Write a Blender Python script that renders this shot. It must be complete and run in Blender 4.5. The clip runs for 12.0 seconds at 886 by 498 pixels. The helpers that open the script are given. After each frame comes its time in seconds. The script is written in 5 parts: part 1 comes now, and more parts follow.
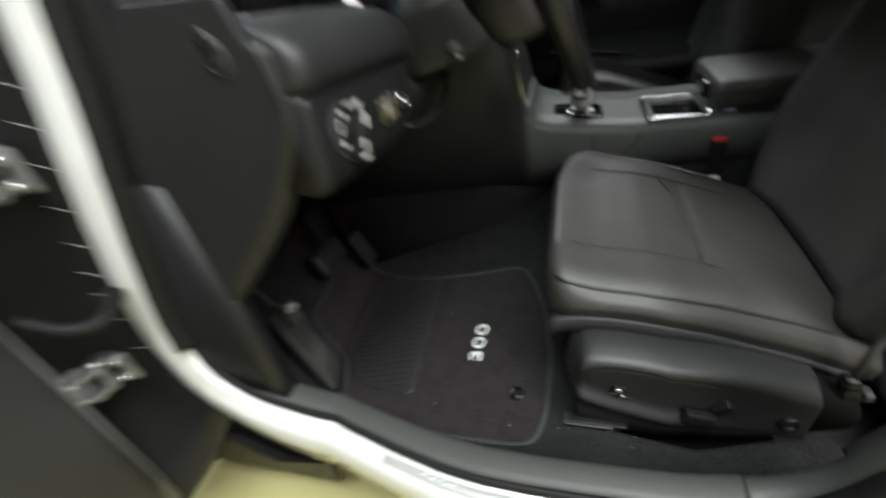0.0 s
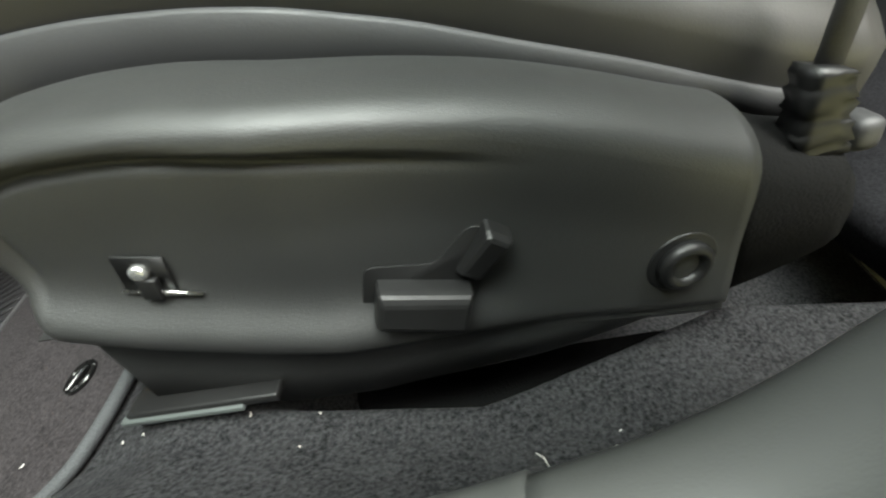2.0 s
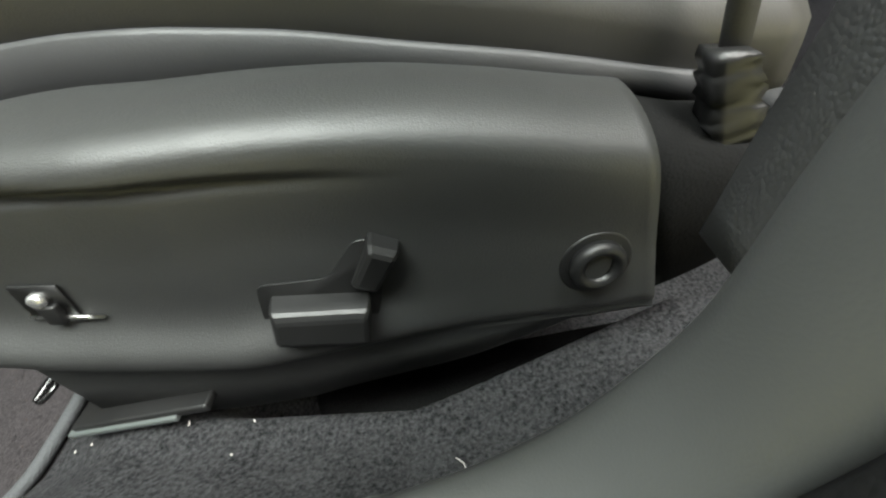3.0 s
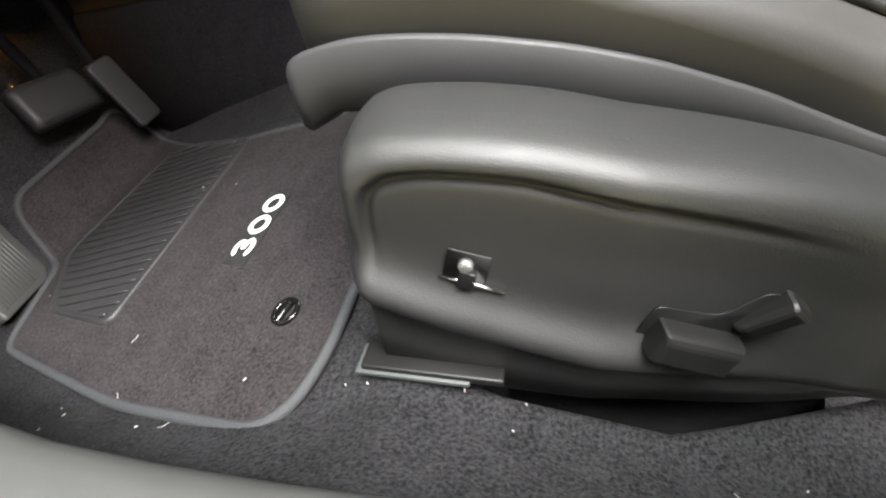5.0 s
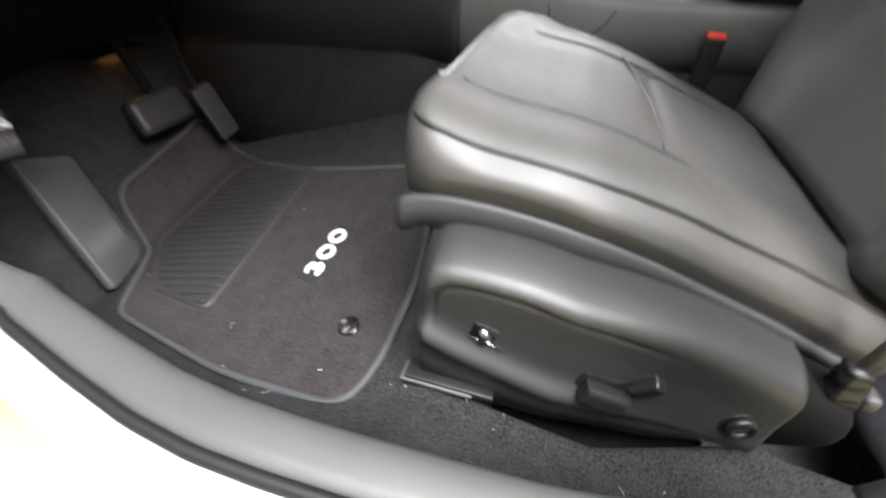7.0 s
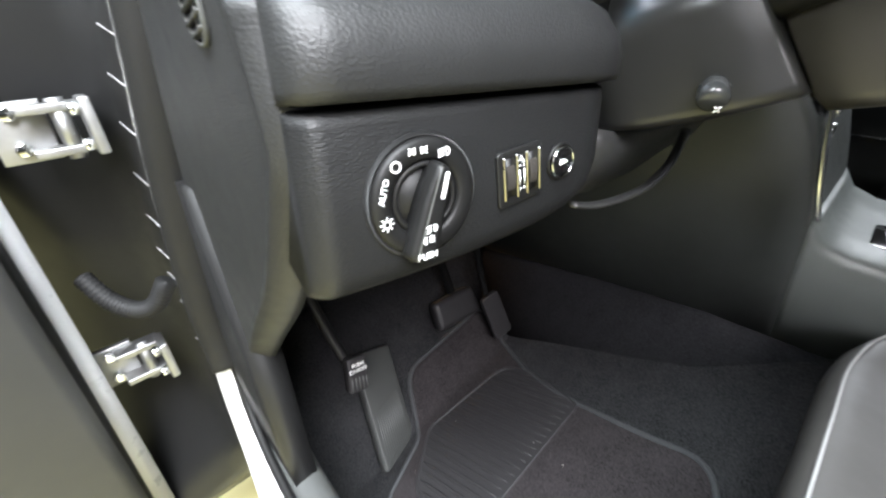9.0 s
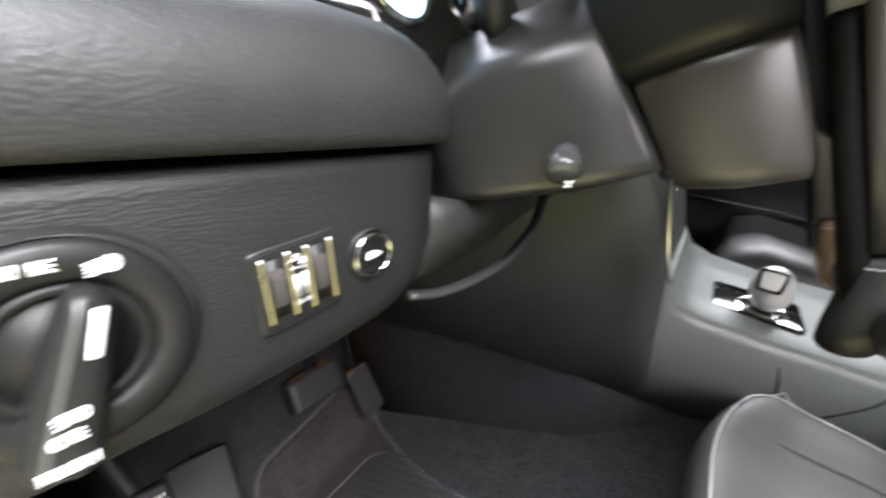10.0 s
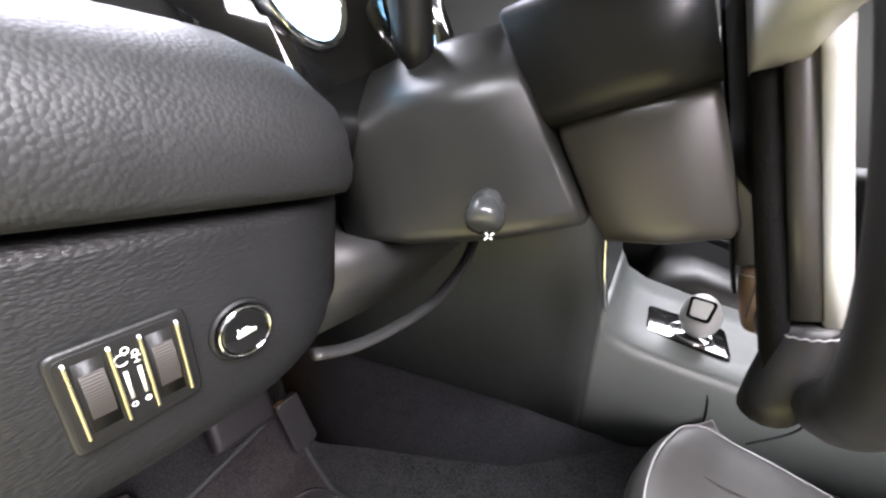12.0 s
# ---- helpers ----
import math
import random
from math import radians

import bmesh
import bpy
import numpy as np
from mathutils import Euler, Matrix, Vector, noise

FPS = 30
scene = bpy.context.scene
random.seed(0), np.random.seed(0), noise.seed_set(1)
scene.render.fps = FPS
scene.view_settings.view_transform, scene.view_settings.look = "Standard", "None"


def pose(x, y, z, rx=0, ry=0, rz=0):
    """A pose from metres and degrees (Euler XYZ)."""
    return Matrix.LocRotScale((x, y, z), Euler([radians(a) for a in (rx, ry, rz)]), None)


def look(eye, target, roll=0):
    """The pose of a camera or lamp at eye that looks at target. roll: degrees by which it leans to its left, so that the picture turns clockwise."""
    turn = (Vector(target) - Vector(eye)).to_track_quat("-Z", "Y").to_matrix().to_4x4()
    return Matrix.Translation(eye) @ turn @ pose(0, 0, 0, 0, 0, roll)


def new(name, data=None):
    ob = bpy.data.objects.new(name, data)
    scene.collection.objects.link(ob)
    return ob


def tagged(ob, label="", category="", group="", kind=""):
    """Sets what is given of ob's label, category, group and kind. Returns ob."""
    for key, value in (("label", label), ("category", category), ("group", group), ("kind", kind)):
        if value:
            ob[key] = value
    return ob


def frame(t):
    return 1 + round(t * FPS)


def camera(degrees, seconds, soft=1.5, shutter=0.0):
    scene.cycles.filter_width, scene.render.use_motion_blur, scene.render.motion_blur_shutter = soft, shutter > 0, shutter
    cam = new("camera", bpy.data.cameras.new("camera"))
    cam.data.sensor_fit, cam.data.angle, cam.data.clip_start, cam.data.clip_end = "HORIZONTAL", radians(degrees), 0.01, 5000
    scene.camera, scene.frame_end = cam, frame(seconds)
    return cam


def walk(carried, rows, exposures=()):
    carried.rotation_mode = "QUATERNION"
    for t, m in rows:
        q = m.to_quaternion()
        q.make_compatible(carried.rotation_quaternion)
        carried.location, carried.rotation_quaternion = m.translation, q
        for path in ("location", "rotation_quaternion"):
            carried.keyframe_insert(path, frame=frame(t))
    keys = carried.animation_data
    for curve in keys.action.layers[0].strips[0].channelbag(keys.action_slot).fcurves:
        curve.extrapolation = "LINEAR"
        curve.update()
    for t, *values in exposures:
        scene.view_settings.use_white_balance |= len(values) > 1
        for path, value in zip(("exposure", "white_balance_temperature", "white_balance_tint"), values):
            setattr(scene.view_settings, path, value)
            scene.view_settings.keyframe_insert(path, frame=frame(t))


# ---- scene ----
cam = camera(93.0, 12.0, soft=2.2, shutter=0.5)
PATH = [
    (0, pose(0.1300, -0.5545, 0.7840, 55.29, 10.16, 14.25)),
    (0.5, pose(0.2434, -0.3520, 0.4041, 56.50, 9.15, 1.95)),
    (1, pose(0.3183, -0.2770, 0.2809, 53.78, 10.28, 1.04)),
    (1.5, pose(0.3370, -0.2485, 0.2391, 54.55, 11.04, 0.23)),
    (2, pose(0.3706, -0.2271, 0.2301, 52.68, 13.03, -0.71)),
    (2.5, pose(0.4190, -0.2172, 0.2196, 51.69, 15.69, -0.42)),
    (2.7, pose(0.4380, -0.2122, 0.2194, 50.92, 17.11, -0.43)),
    (4.3, pose(0.3254, -0.2397, 0.2699, 49.72, 10.44, 6.65)),
    (4.5, pose(0.2908, -0.2355, 0.2754, 49.95, 9.16, 7.90)),
    (5, pose(0.2343, -0.2407, 0.2887, 50.76, 5.48, 10.65)),
    (5.5, pose(0.2268, -0.2488, 0.2848, 51.11, 4.17, 12.09)),
    (6, pose(0.2387, -0.2439, 0.3008, 50.42, 4.05, 12.99)),
    (6.5, pose(0.2493, -0.2511, 0.3123, 50.08, 3.04, 13.11)),
    (7, pose(0.2239, -0.3407, 0.4575, 50.70, -1.89, 15.82)),
    (7.5, pose(0.1621, -0.3954, 0.7156, 50.38, -0.26, 18.28)),
    (7.7, pose(0.1691, -0.4120, 0.7915, 54.15, -0.26, 24.93)),
    (9.3, pose(0.0339, -0.1894, 0.7132, 63.33, 4.91, 47.63)),
    (9.5, pose(0.0240, -0.1619, 0.7137, 63.04, 5.17, 47.84)),
    (10, pose(0.0308, -0.1097, 0.7127, 68.10, -0.51, 33.16)),
    (10.5, pose(0.0189, -0.0540, 0.7037, 68.30, -2.45, 27.76)),
    (11, pose(0.0201, -0.0550, 0.7105, 70.51, -3.39, 27.48)),
    (11.5, pose(0.0217, -0.0565, 0.7139, 69.48, -1.94, 27.81)),
    (12, pose(0.0327, -0.0600, 0.7304, 69.31, -3.31, 27.49)),
]
EXPOSURES = [(0.0, 0.28, 6400, 12), (0.6, 0.95, 6500, 8), (1.0, 1.12, 6500, 7), (1.5, 1.48, 6500, 7), (2.7, 1.82, 6500, 8), (4.3, 2.04, 6600, 18), (5.5, 2.03, 6600, 20), (6.5, 2.1, 6600, 22), (7.2, 1.95, 6350, 20), (7.7, 1.82, 6250, 20),
             (9.5, 1.92, 6050, 16), (10.0, 2.2, 6250, 20), (10.5, 2.35, 6350, 23), (12.0, 2.32, 6250, 25)]
walk(cam, PATH, EXPOSURES)

# ---- world and light ----
world = bpy.data.worlds.new("world")
scene.world = world
world.use_nodes = True
wb = world.node_tree.nodes["Background"]
wb.inputs[0].default_value = (0.75, 0.82, 0.85, 1)
wb.inputs[1].default_value = 0.05


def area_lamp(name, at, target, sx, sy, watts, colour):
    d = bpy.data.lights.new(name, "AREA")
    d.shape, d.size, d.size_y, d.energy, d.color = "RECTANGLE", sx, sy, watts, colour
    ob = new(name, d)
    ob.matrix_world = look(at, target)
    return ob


# No fixture is in view; this lamp stands for the overhead showroom lighting.
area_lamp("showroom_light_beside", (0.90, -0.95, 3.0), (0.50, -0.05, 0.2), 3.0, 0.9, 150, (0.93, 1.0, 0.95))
# Unseen fill lamps added to brighten the seat flank, dash pad and console.
area_lamp("fill_behind", (2.1, -1.35, 2.7), (0.5, 0.0, 0.2), 1.2, 1.6, 88, (1.0, 0.97, 0.92))
area_lamp("fill_rear_left", (3.2, -3.4, 1.3), (0.4, 0.0, 0.2), 2.4, 1.6, 7, (1.0, 1.0, 0.98))
area_lamp("fill_front", (-1.9, 0.6, 2.4), (-0.1, 0.3, 0.6), 1.6, 0.5, 30, (0.9, 0.96, 1.0))
area_lamp("fill_far", (0.3, 3.2, 2.3), (0.3, 0.8, 0.5), 2.2, 0.6, 34, (0.95, 1.0, 0.97))

# ---- materials ----


def mat(name, base, rough=0.5, metal=0.0, grain=0.0, grain_scale=700.0, grain_kind="voronoi", mottled=0.15, mottle_scale=14.0,
        rough_var=0.1, coat=0.0, emit=None, spec=0.5, second=None, stretch=(1, 1, 1)):
    m = bpy.data.materials.new(name)
    m.use_nodes = True
    nt = m.node_tree
    b = nt.nodes["Principled BSDF"]
    b.inputs["Metallic"].default_value = metal
    b.inputs["Specular IOR Level"].default_value = spec
    b.inputs["Coat Weight"].default_value = coat
    tc = nt.nodes.new("ShaderNodeTexCoord")
    mp = nt.nodes.new("ShaderNodeMapping")
    mp.inputs["Scale"].default_value = stretch
    nt.links.new(tc.outputs["Object"], mp.inputs["Vector"])
    nz = nt.nodes.new("ShaderNodeTexNoise")
    nz.inputs["Scale"].default_value = mottle_scale
    nz.inputs["Detail"].default_value = 5
    nt.links.new(tc.outputs["Object"], nz.inputs["Vector"])
    mix = nt.nodes.new("ShaderNodeMix")
    mix.data_type = "RGBA"
    lo = second or tuple(c * (1 - mottled) for c in base)
    hi = base if second else tuple(min(1, c * (1 + mottled)) for c in base)
    mix.inputs["A"].default_value = (*lo, 1)
    mix.inputs["B"].default_value = (*hi, 1)
    nt.links.new(nz.outputs["Fac"], mix.inputs["Factor"])
    nt.links.new(mix.outputs["Result"], b.inputs["Base Color"])
    mr = nt.nodes.new("ShaderNodeMapRange")
    mr.inputs["To Min"].default_value = max(0.02, rough - rough_var)
    mr.inputs["To Max"].default_value = min(1, rough + rough_var)
    n2 = nt.nodes.new("ShaderNodeTexNoise")
    n2.inputs["Scale"].default_value = 55
    n2.inputs["Detail"].default_value = 6
    nt.links.new(tc.outputs["Object"], n2.inputs["Vector"])
    nt.links.new(n2.outputs["Fac"], mr.inputs["Value"])
    nt.links.new(mr.outputs["Result"], b.inputs["Roughness"])
    if grain:
        if grain_kind == "voronoi":
            g = nt.nodes.new("ShaderNodeTexVoronoi")
            g.feature = "F1"
            out = g.outputs["Distance"]
        else:
            g = nt.nodes.new("ShaderNodeTexNoise")
            g.inputs["Detail"].default_value = 3
            out = g.outputs["Fac"]
        g.inputs["Scale"].default_value = grain_scale
        nt.links.new(mp.outputs["Vector"], g.inputs["Vector"])
        bp = nt.nodes.new("ShaderNodeBump")
        bp.inputs["Strength"].default_value = grain
        bp.invert = grain_kind == "voronoi"
        bp.inputs["Distance"].default_value = 0.6 / grain_scale
        nt.links.new(out, bp.inputs["Height"])
        nt.links.new(bp.outputs["Normal"], b.inputs["Normal"])
    if emit:
        b.inputs["Emission Color"].default_value = (*emit[:3], 1)
        b.inputs["Emission Strength"].default_value = emit[3]
    return m


def carpet_mat(name, dark, light, scale=330.0):
    """Pile carpet: pale fibres over a dark ground, worn in patches, rough relief."""
    m = mat(name, light, 0.95, grain=0.7, grain_scale=800, grain_kind="noise", mottle_scale=scale, second=dark, spec=0.15, rough_var=0.04)
    nt = m.node_tree
    fibre = nt.nodes["Noise Texture"]
    fibre.inputs["Detail"].default_value = 6
    fibre.inputs["Roughness"].default_value = 0.7
    patch = nt.nodes.new("ShaderNodeTexNoise")
    patch.inputs["Scale"].default_value = 26
    patch.inputs["Detail"].default_value = 4
    nt.links.new(nt.nodes["Texture Coordinate"].outputs["Object"], patch.inputs["Vector"])
    low = nt.nodes.new("ShaderNodeMapRange")
    low.inputs["From Min"].default_value, low.inputs["From Max"].default_value = 0.3, 0.7
    low.inputs["To Min"].default_value, low.inputs["To Max"].default_value = 0.40, 0.30
    nt.links.new(patch.outputs["Fac"], low.inputs["Value"])
    cut = nt.nodes.new("ShaderNodeMapRange")
    cut.inputs["From Max"].default_value = 0.78
    nt.links.new(fibre.outputs["Fac"], cut.inputs["Value"])
    nt.links.new(low.outputs["Result"], cut.inputs["From Min"])
    nt.links.new(cut.outputs["Result"], nt.nodes["Mix"].inputs["Factor"])
    return m


# Near-black that paints shade into gaps, the recliner, pedal arms and spoke backs.
SHADE_BLACK = mat("dull_black_shade", (0.005, 0.005, 0.005), 0.85, grain=0.3, grain_scale=500, spec=0.1)
# Wheel leather with warm light painted in, for the far spoke end.
LIT_LEATHER = mat("leather_lit_warm", (0.16, 0.105, 0.07), 0.5, grain=0.1, grain_scale=900)
WHEEL_LEATHER = mat("black_wheel_leather", (0.012, 0.0115, 0.011), 0.45, grain=0.1, grain_scale=900)
LEATHER = mat("black_leather", (0.043, 0.0415, 0.039), 0.50, grain=0.09, grain_scale=900, mottled=0.2)
VINYL = mat("black_vinyl_skirt", (0.030, 0.030, 0.031), 0.55, grain=0.12, grain_scale=900)
PLASTIC = mat("charcoal_plastic", (0.024, 0.0245, 0.024), 0.44, grain=0.3, grain_scale=1100, mottled=0.1)
SHIELD_PLASTIC = mat("satin_charcoal_shield", (0.018, 0.0185, 0.018), 0.52, grain=0.22, grain_scale=1100, mottled=0.12, spec=0.65, rough_var=0.06)
PLASTIC_SOFT = mat("soft_grey_plastic", (0.05, 0.052, 0.05), 0.5, grain=0.25, grain_scale=800, mottled=0.1)
PLASTIC_DARK = mat("black_plastic", (0.009, 0.009, 0.009), 0.42, grain=0.08, grain_scale=1100, spec=0.35)
DASH_PAD = mat("grained_dash_pad", (0.0150, 0.0155, 0.0158), 0.50, grain=0.22, grain_scale=480, mottled=0.12, spec=0.4)
DASH_LOWER = mat("grained_dash_panel", (0.0085, 0.0088, 0.0092), 0.50, grain=0.30, grain_scale=610, mottled=0.12, spec=0.35, stretch=(1, 0.6, 1.2))
SILL_TRIM = mat("grey_sill_trim", (0.044, 0.046, 0.044), 0.55, grain=0.10, grain_scale=1200, mottled=0.12)
SCUFF = mat("brushed_scuff_plate", (0.42, 0.42, 0.42), 0.35, metal=0.3, grain=0.1, grain_scale=500, mottled=0.08)
RUBBER = mat("black_rubber", (0.009, 0.009, 0.009), 0.62, grain=0.2, grain_scale=600, spec=0.25)
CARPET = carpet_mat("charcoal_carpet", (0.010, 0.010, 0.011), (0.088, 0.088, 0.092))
# The charcoal carpet again, its colour darkened for places out of the light.
SHADED_CARPET = carpet_mat("carpet_in_shade", (0.006, 0.006, 0.007), (0.034, 0.034, 0.038))
MAT_PILE = carpet_mat("floor_mat_pile", (0.007, 0.0060, 0.0063), (0.050, 0.044, 0.046))
BINDING = mat("mat_binding", (0.03, 0.032, 0.034), 0.8, grain=0.9, grain_scale=500, grain_kind="noise")
TREAD = mat("rubber_tread", (0.018, 0.017, 0.018), 0.55, grain=0.2, grain_scale=900)
PAINT = mat("white_car_paint", (0.70, 0.70, 0.685), 0.2, coat=0.6, mottled=0.02, rough_var=0.04)
PAINT_INNER = mat("grey_door_paint", (0.42, 0.425, 0.44), 0.3, coat=0.4, mottled=0.06)
CHROME = mat("chrome", (0.85, 0.86, 0.86), 0.08, metal=1.0, mottled=0.03, rough_var=0.04)
SATIN = mat("satin_silver", (0.62, 0.62, 0.60), 0.28, metal=1.0, mottled=0.05)
SILVER_PAINT = mat("silver_painted_trim", (0.72, 0.72, 0.71), 0.38, metal=0.35, mottled=0.04)
STEEL = mat("zinc_steel", (0.30, 0.30, 0.30), 0.48, metal=1.0, mottled=0.15, mottle_scale=90)
GLOSS_BLACK = mat("gloss_black", (0.006, 0.006, 0.006), 0.08, coat=0.5, rough_var=0.03)
WHITE_INK = mat("white_print", (0.8, 0.82, 0.8), 0.5, mottled=0.03)
BRASS_LINE = mat("pale_gold_strip", (0.72, 0.66, 0.38), 0.3, metal=0.9, mottled=0.05)
RED = mat("red_button", (0.75, 0.05, 0.03), 0.35)
LEVER = mat("dark_satin_lever", (0.035, 0.037, 0.037), 0.25, mottled=0.08)
THREAD = mat("grey_stitching", (0.32, 0.32, 0.32), 0.8)
PIPING = mat("dark_piping", (0.02, 0.02, 0.02), 0.5)
BLUE_GLASS = mat("lit_gauge_ring", (0.2, 0.5, 0.7), 0.2, emit=(0.35, 0.75, 1.0, 2.0))
GAUGE_FACE = mat("gauge_face", (0.6, 0.62, 0.62), 0.4)
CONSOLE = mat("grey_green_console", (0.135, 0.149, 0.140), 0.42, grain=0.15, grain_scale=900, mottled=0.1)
# Darker copy of CONSOLE; the shade below the dash is in its colour.
SHADED_CONSOLE = mat("console_shaded", (0.062, 0.068, 0.065), 0.5, grain=0.15, grain_scale=900, mottled=0.15)
RAIL_GREY = mat("pale_grey_plastic", (0.054, 0.061, 0.059), 0.45, mottled=0.12)
BELT = mat("belt_webbing", (0.05, 0.05, 0.052), 0.7, grain=0.4, grain_scale=900, grain_kind="noise")
TEAL = mat("pale_teal_film", (0.22, 0.30, 0.29), 0.35, mottled=0.15)
TAG = mat("black_woven_tag", (0.005, 0.005, 0.005), 0.8, grain=0.3, grain_scale=1200, grain_kind="noise")
SWITCH = mat("matt_black_switch", (0.006, 0.006, 0.006), 0.5, grain=0.15, grain_scale=1200, spec=0.3)
WHEEL_BROWN = mat("dark_ribbed_wheel", (0.028, 0.025, 0.022), 0.5)
STEEL_BRIGHT = mat("bright_steel", (0.75, 0.75, 0.74), 0.25, metal=0.9, mottled=0.1)
COLUMN = mat("column_plastic", (0.018, 0.018, 0.017), 0.34, grain=0.06, grain_scale=1100, mottled=0.1)
CASING = mat("brown_grey_casing", (0.034, 0.032, 0.028), 0.38, grain=0.06, grain_scale=1100, mottled=0.15)
LINT = mat("pale_lint", (0.62, 0.60, 0.56), 0.9)
SHOW_FLOOR = mat("yellow_showroom_floor", (0.50, 0.46, 0.22), 0.35, mottled=0.06, mottle_scale=3)
SHOW_WALL = mat("grey_showroom_wall", (0.28, 0.285, 0.28), 0.7, mottled=0.04, mottle_scale=2)
HEADLINER = mat("grey_headliner", (0.22, 0.22, 0.215), 0.9, mottled=0.05)
LAMP_AMBER = mat("amber_lamp", (1.0, 0.5, 0.1), 0.3, emit=(1.0, 0.50, 0.12, 16.0))

# ---- mesh tools ----


def link(name, bm, material, parent=None, label="", smooth=True):
    me = bpy.data.meshes.new(name)
    bmesh.ops.recalc_face_normals(bm, faces=bm.faces[:])
    bm.to_mesh(me)
    bm.free()
    if smooth:
        me.shade_smooth()
    me.materials.append(material)
    ob = new(name, me)
    if parent:
        ob.parent = parent
    if label:
        ob["label"] = label
    return ob


def part(name, bm, material, parent, label="", smooth=True):
    return link(name, bm, material, parent, label, smooth)


def thing(name, at, label, category, group="", kind=""):
    """An empty at a thing's base; its parts keep world coordinates."""
    ob = new(name)
    ob.empty_display_size = 0.05
    return tagged(ob, label, category, group, kind)


def spline(points, n):
    """n points of a smooth curve through the given ones, evenly in index."""
    p = [Vector(q) for q in points]
    out = []
    for i in range(n):
        s = i / (n - 1) * (len(p) - 1)
        k = min(int(s), len(p) - 2)
        t = s - k
        a, b, c, d = p[max(k - 1, 0)], p[k], p[k + 1], p[min(k + 2, len(p) - 1)]
        out.append(0.5 * ((2 * b) + (c - a) * t + (2 * a - 5 * b + 4 * c - d) * t * t + (3 * b - a - 3 * c + d) * t ** 3))
    return out


def value(table, x):
    """Linear look-up in ((x, y), ...)."""
    return float(np.interp(x, [q[0] for q in table], [q[1] for q in table]))


def soft(table, x, r=0.014):
    """A table's value with its corners rounded over a short stretch."""
    return sum(value(table, x + r * k / 4) for k in range(-4, 5)) / 9


def loft(rings, closed=True, caps=True, bm=None):
    bm = bm or bmesh.new()
    vs = [[bm.verts.new(p) for p in r] for r in rings]
    n = len(rings[0])
    for a, b in zip(vs, vs[1:]):
        for i in range(n if closed else n - 1):
            j = (i + 1) % n
            bm.faces.new((a[i], a[j], b[j], b[i]))
    if caps and closed:
        bm.faces.new(vs[0][::-1])
        bm.faces.new(vs[-1])
    return bm


def tube(path, r, segs=10, bm=None, closed=False, flat=1.0):
    """A round bar along a path; flat squashes it along its second axis."""
    p = [Vector(q) for q in path]
    rings, prev = [], None
    for i, q in enumerate(p):
        if closed:
            t = (p[(i + 1) % len(p)] - p[i - 1]).normalized()
        else:
            t = (p[min(i + 1, len(p) - 1)] - p[max(i - 1, 0)]).normalized()
        ref = prev or (Vector((0, 0, 1)) if abs(t.z) < 0.9 else Vector((1, 0, 0)))
        u = (ref - t * ref.dot(t)).normalized()
        prev = u
        w = t.cross(u)
        rr = r[i] if isinstance(r, (list, tuple)) else r
        rings.append([q + rr * (math.cos(a) * u * flat + math.sin(a) * w) for a in (2 * math.pi * k / segs for k in range(segs))])
    if closed:
        bm = bm or bmesh.new()
        vs = [[bm.verts.new(x) for x in ring] for ring in rings]
        for i in range(len(vs)):
            a, b = vs[i], vs[(i + 1) % len(vs)]
            for k in range(segs):
                bm.faces.new((a[k], a[(k + 1) % segs], b[(k + 1) % segs], b[k]))
        return bm
    return loft(rings, bm=bm)


def rounded(outline, radius, n=5):
    """A polygon's corners rounded off (2D)."""
    out = []
    m = len(outline)
    for i in range(m):
        a, b, c = (Vector((*outline[k % m], 0)) for k in (i - 1, i, i + 1))
        u, v = (a - b), (c - b)
        r = radius[i] if isinstance(radius, (list, tuple)) else radius
        d = min(r, u.length * 0.49, v.length * 0.49)
        p, q = b + u.normalized() * d, b + v.normalized() * d
        for k in range(n + 1):
            t = k / n
            w = (1 - t) ** 2 * p + 2 * t * (1 - t) * b + t * t * q
            out.append((w.x, w.y))
    return out


def frame_matrix(origin, right, up):
    r = Vector(right).normalized()
    n = r.cross(Vector(up)).normalized()
    u = n.cross(r)
    m = Matrix((r, u, n)).transposed().to_4x4()
    m.translation = origin
    return m


def plate(outline, depth, m=Matrix(), bevel=0.0, steps=3, bm=None, inset_back=0.0):
    """A flat outline (local x, y) from z = 0 up to depth, its upper edge rounded."""
    bm = bm or bmesh.new()
    cx = sum(p[0] for p in outline) / len(outline)
    cy = sum(p[1] for p in outline) / len(outline)
    size = max(max(abs(p[0] - cx) for p in outline), 1e-6), max(max(abs(p[1] - cy) for p in outline), 1e-6)

    def ring(inset, z):
        return [m @ Vector((cx + (p[0] - cx) * (1 - inset / size[0]), cy + (p[1] - cy) * (1 - inset / size[1]), z)) for p in outline]
    rings = [ring(inset_back, 0)]
    if bevel:
        for k in range(steps + 1):
            a = k / steps * math.pi / 2
            rings.append(ring(bevel * (1 - math.cos(a)), depth - bevel + bevel * math.sin(a)))
    else:
        rings.append(ring(0, depth))
    return loft(rings, bm=bm)


def disc(r, depth, m, bevel=0.0, segs=32, bm=None):
    return plate([(r * math.cos(2 * math.pi * k / segs), r * math.sin(2 * math.pi * k / segs)) for k in range(segs)], depth, m, bevel, bm=bm)


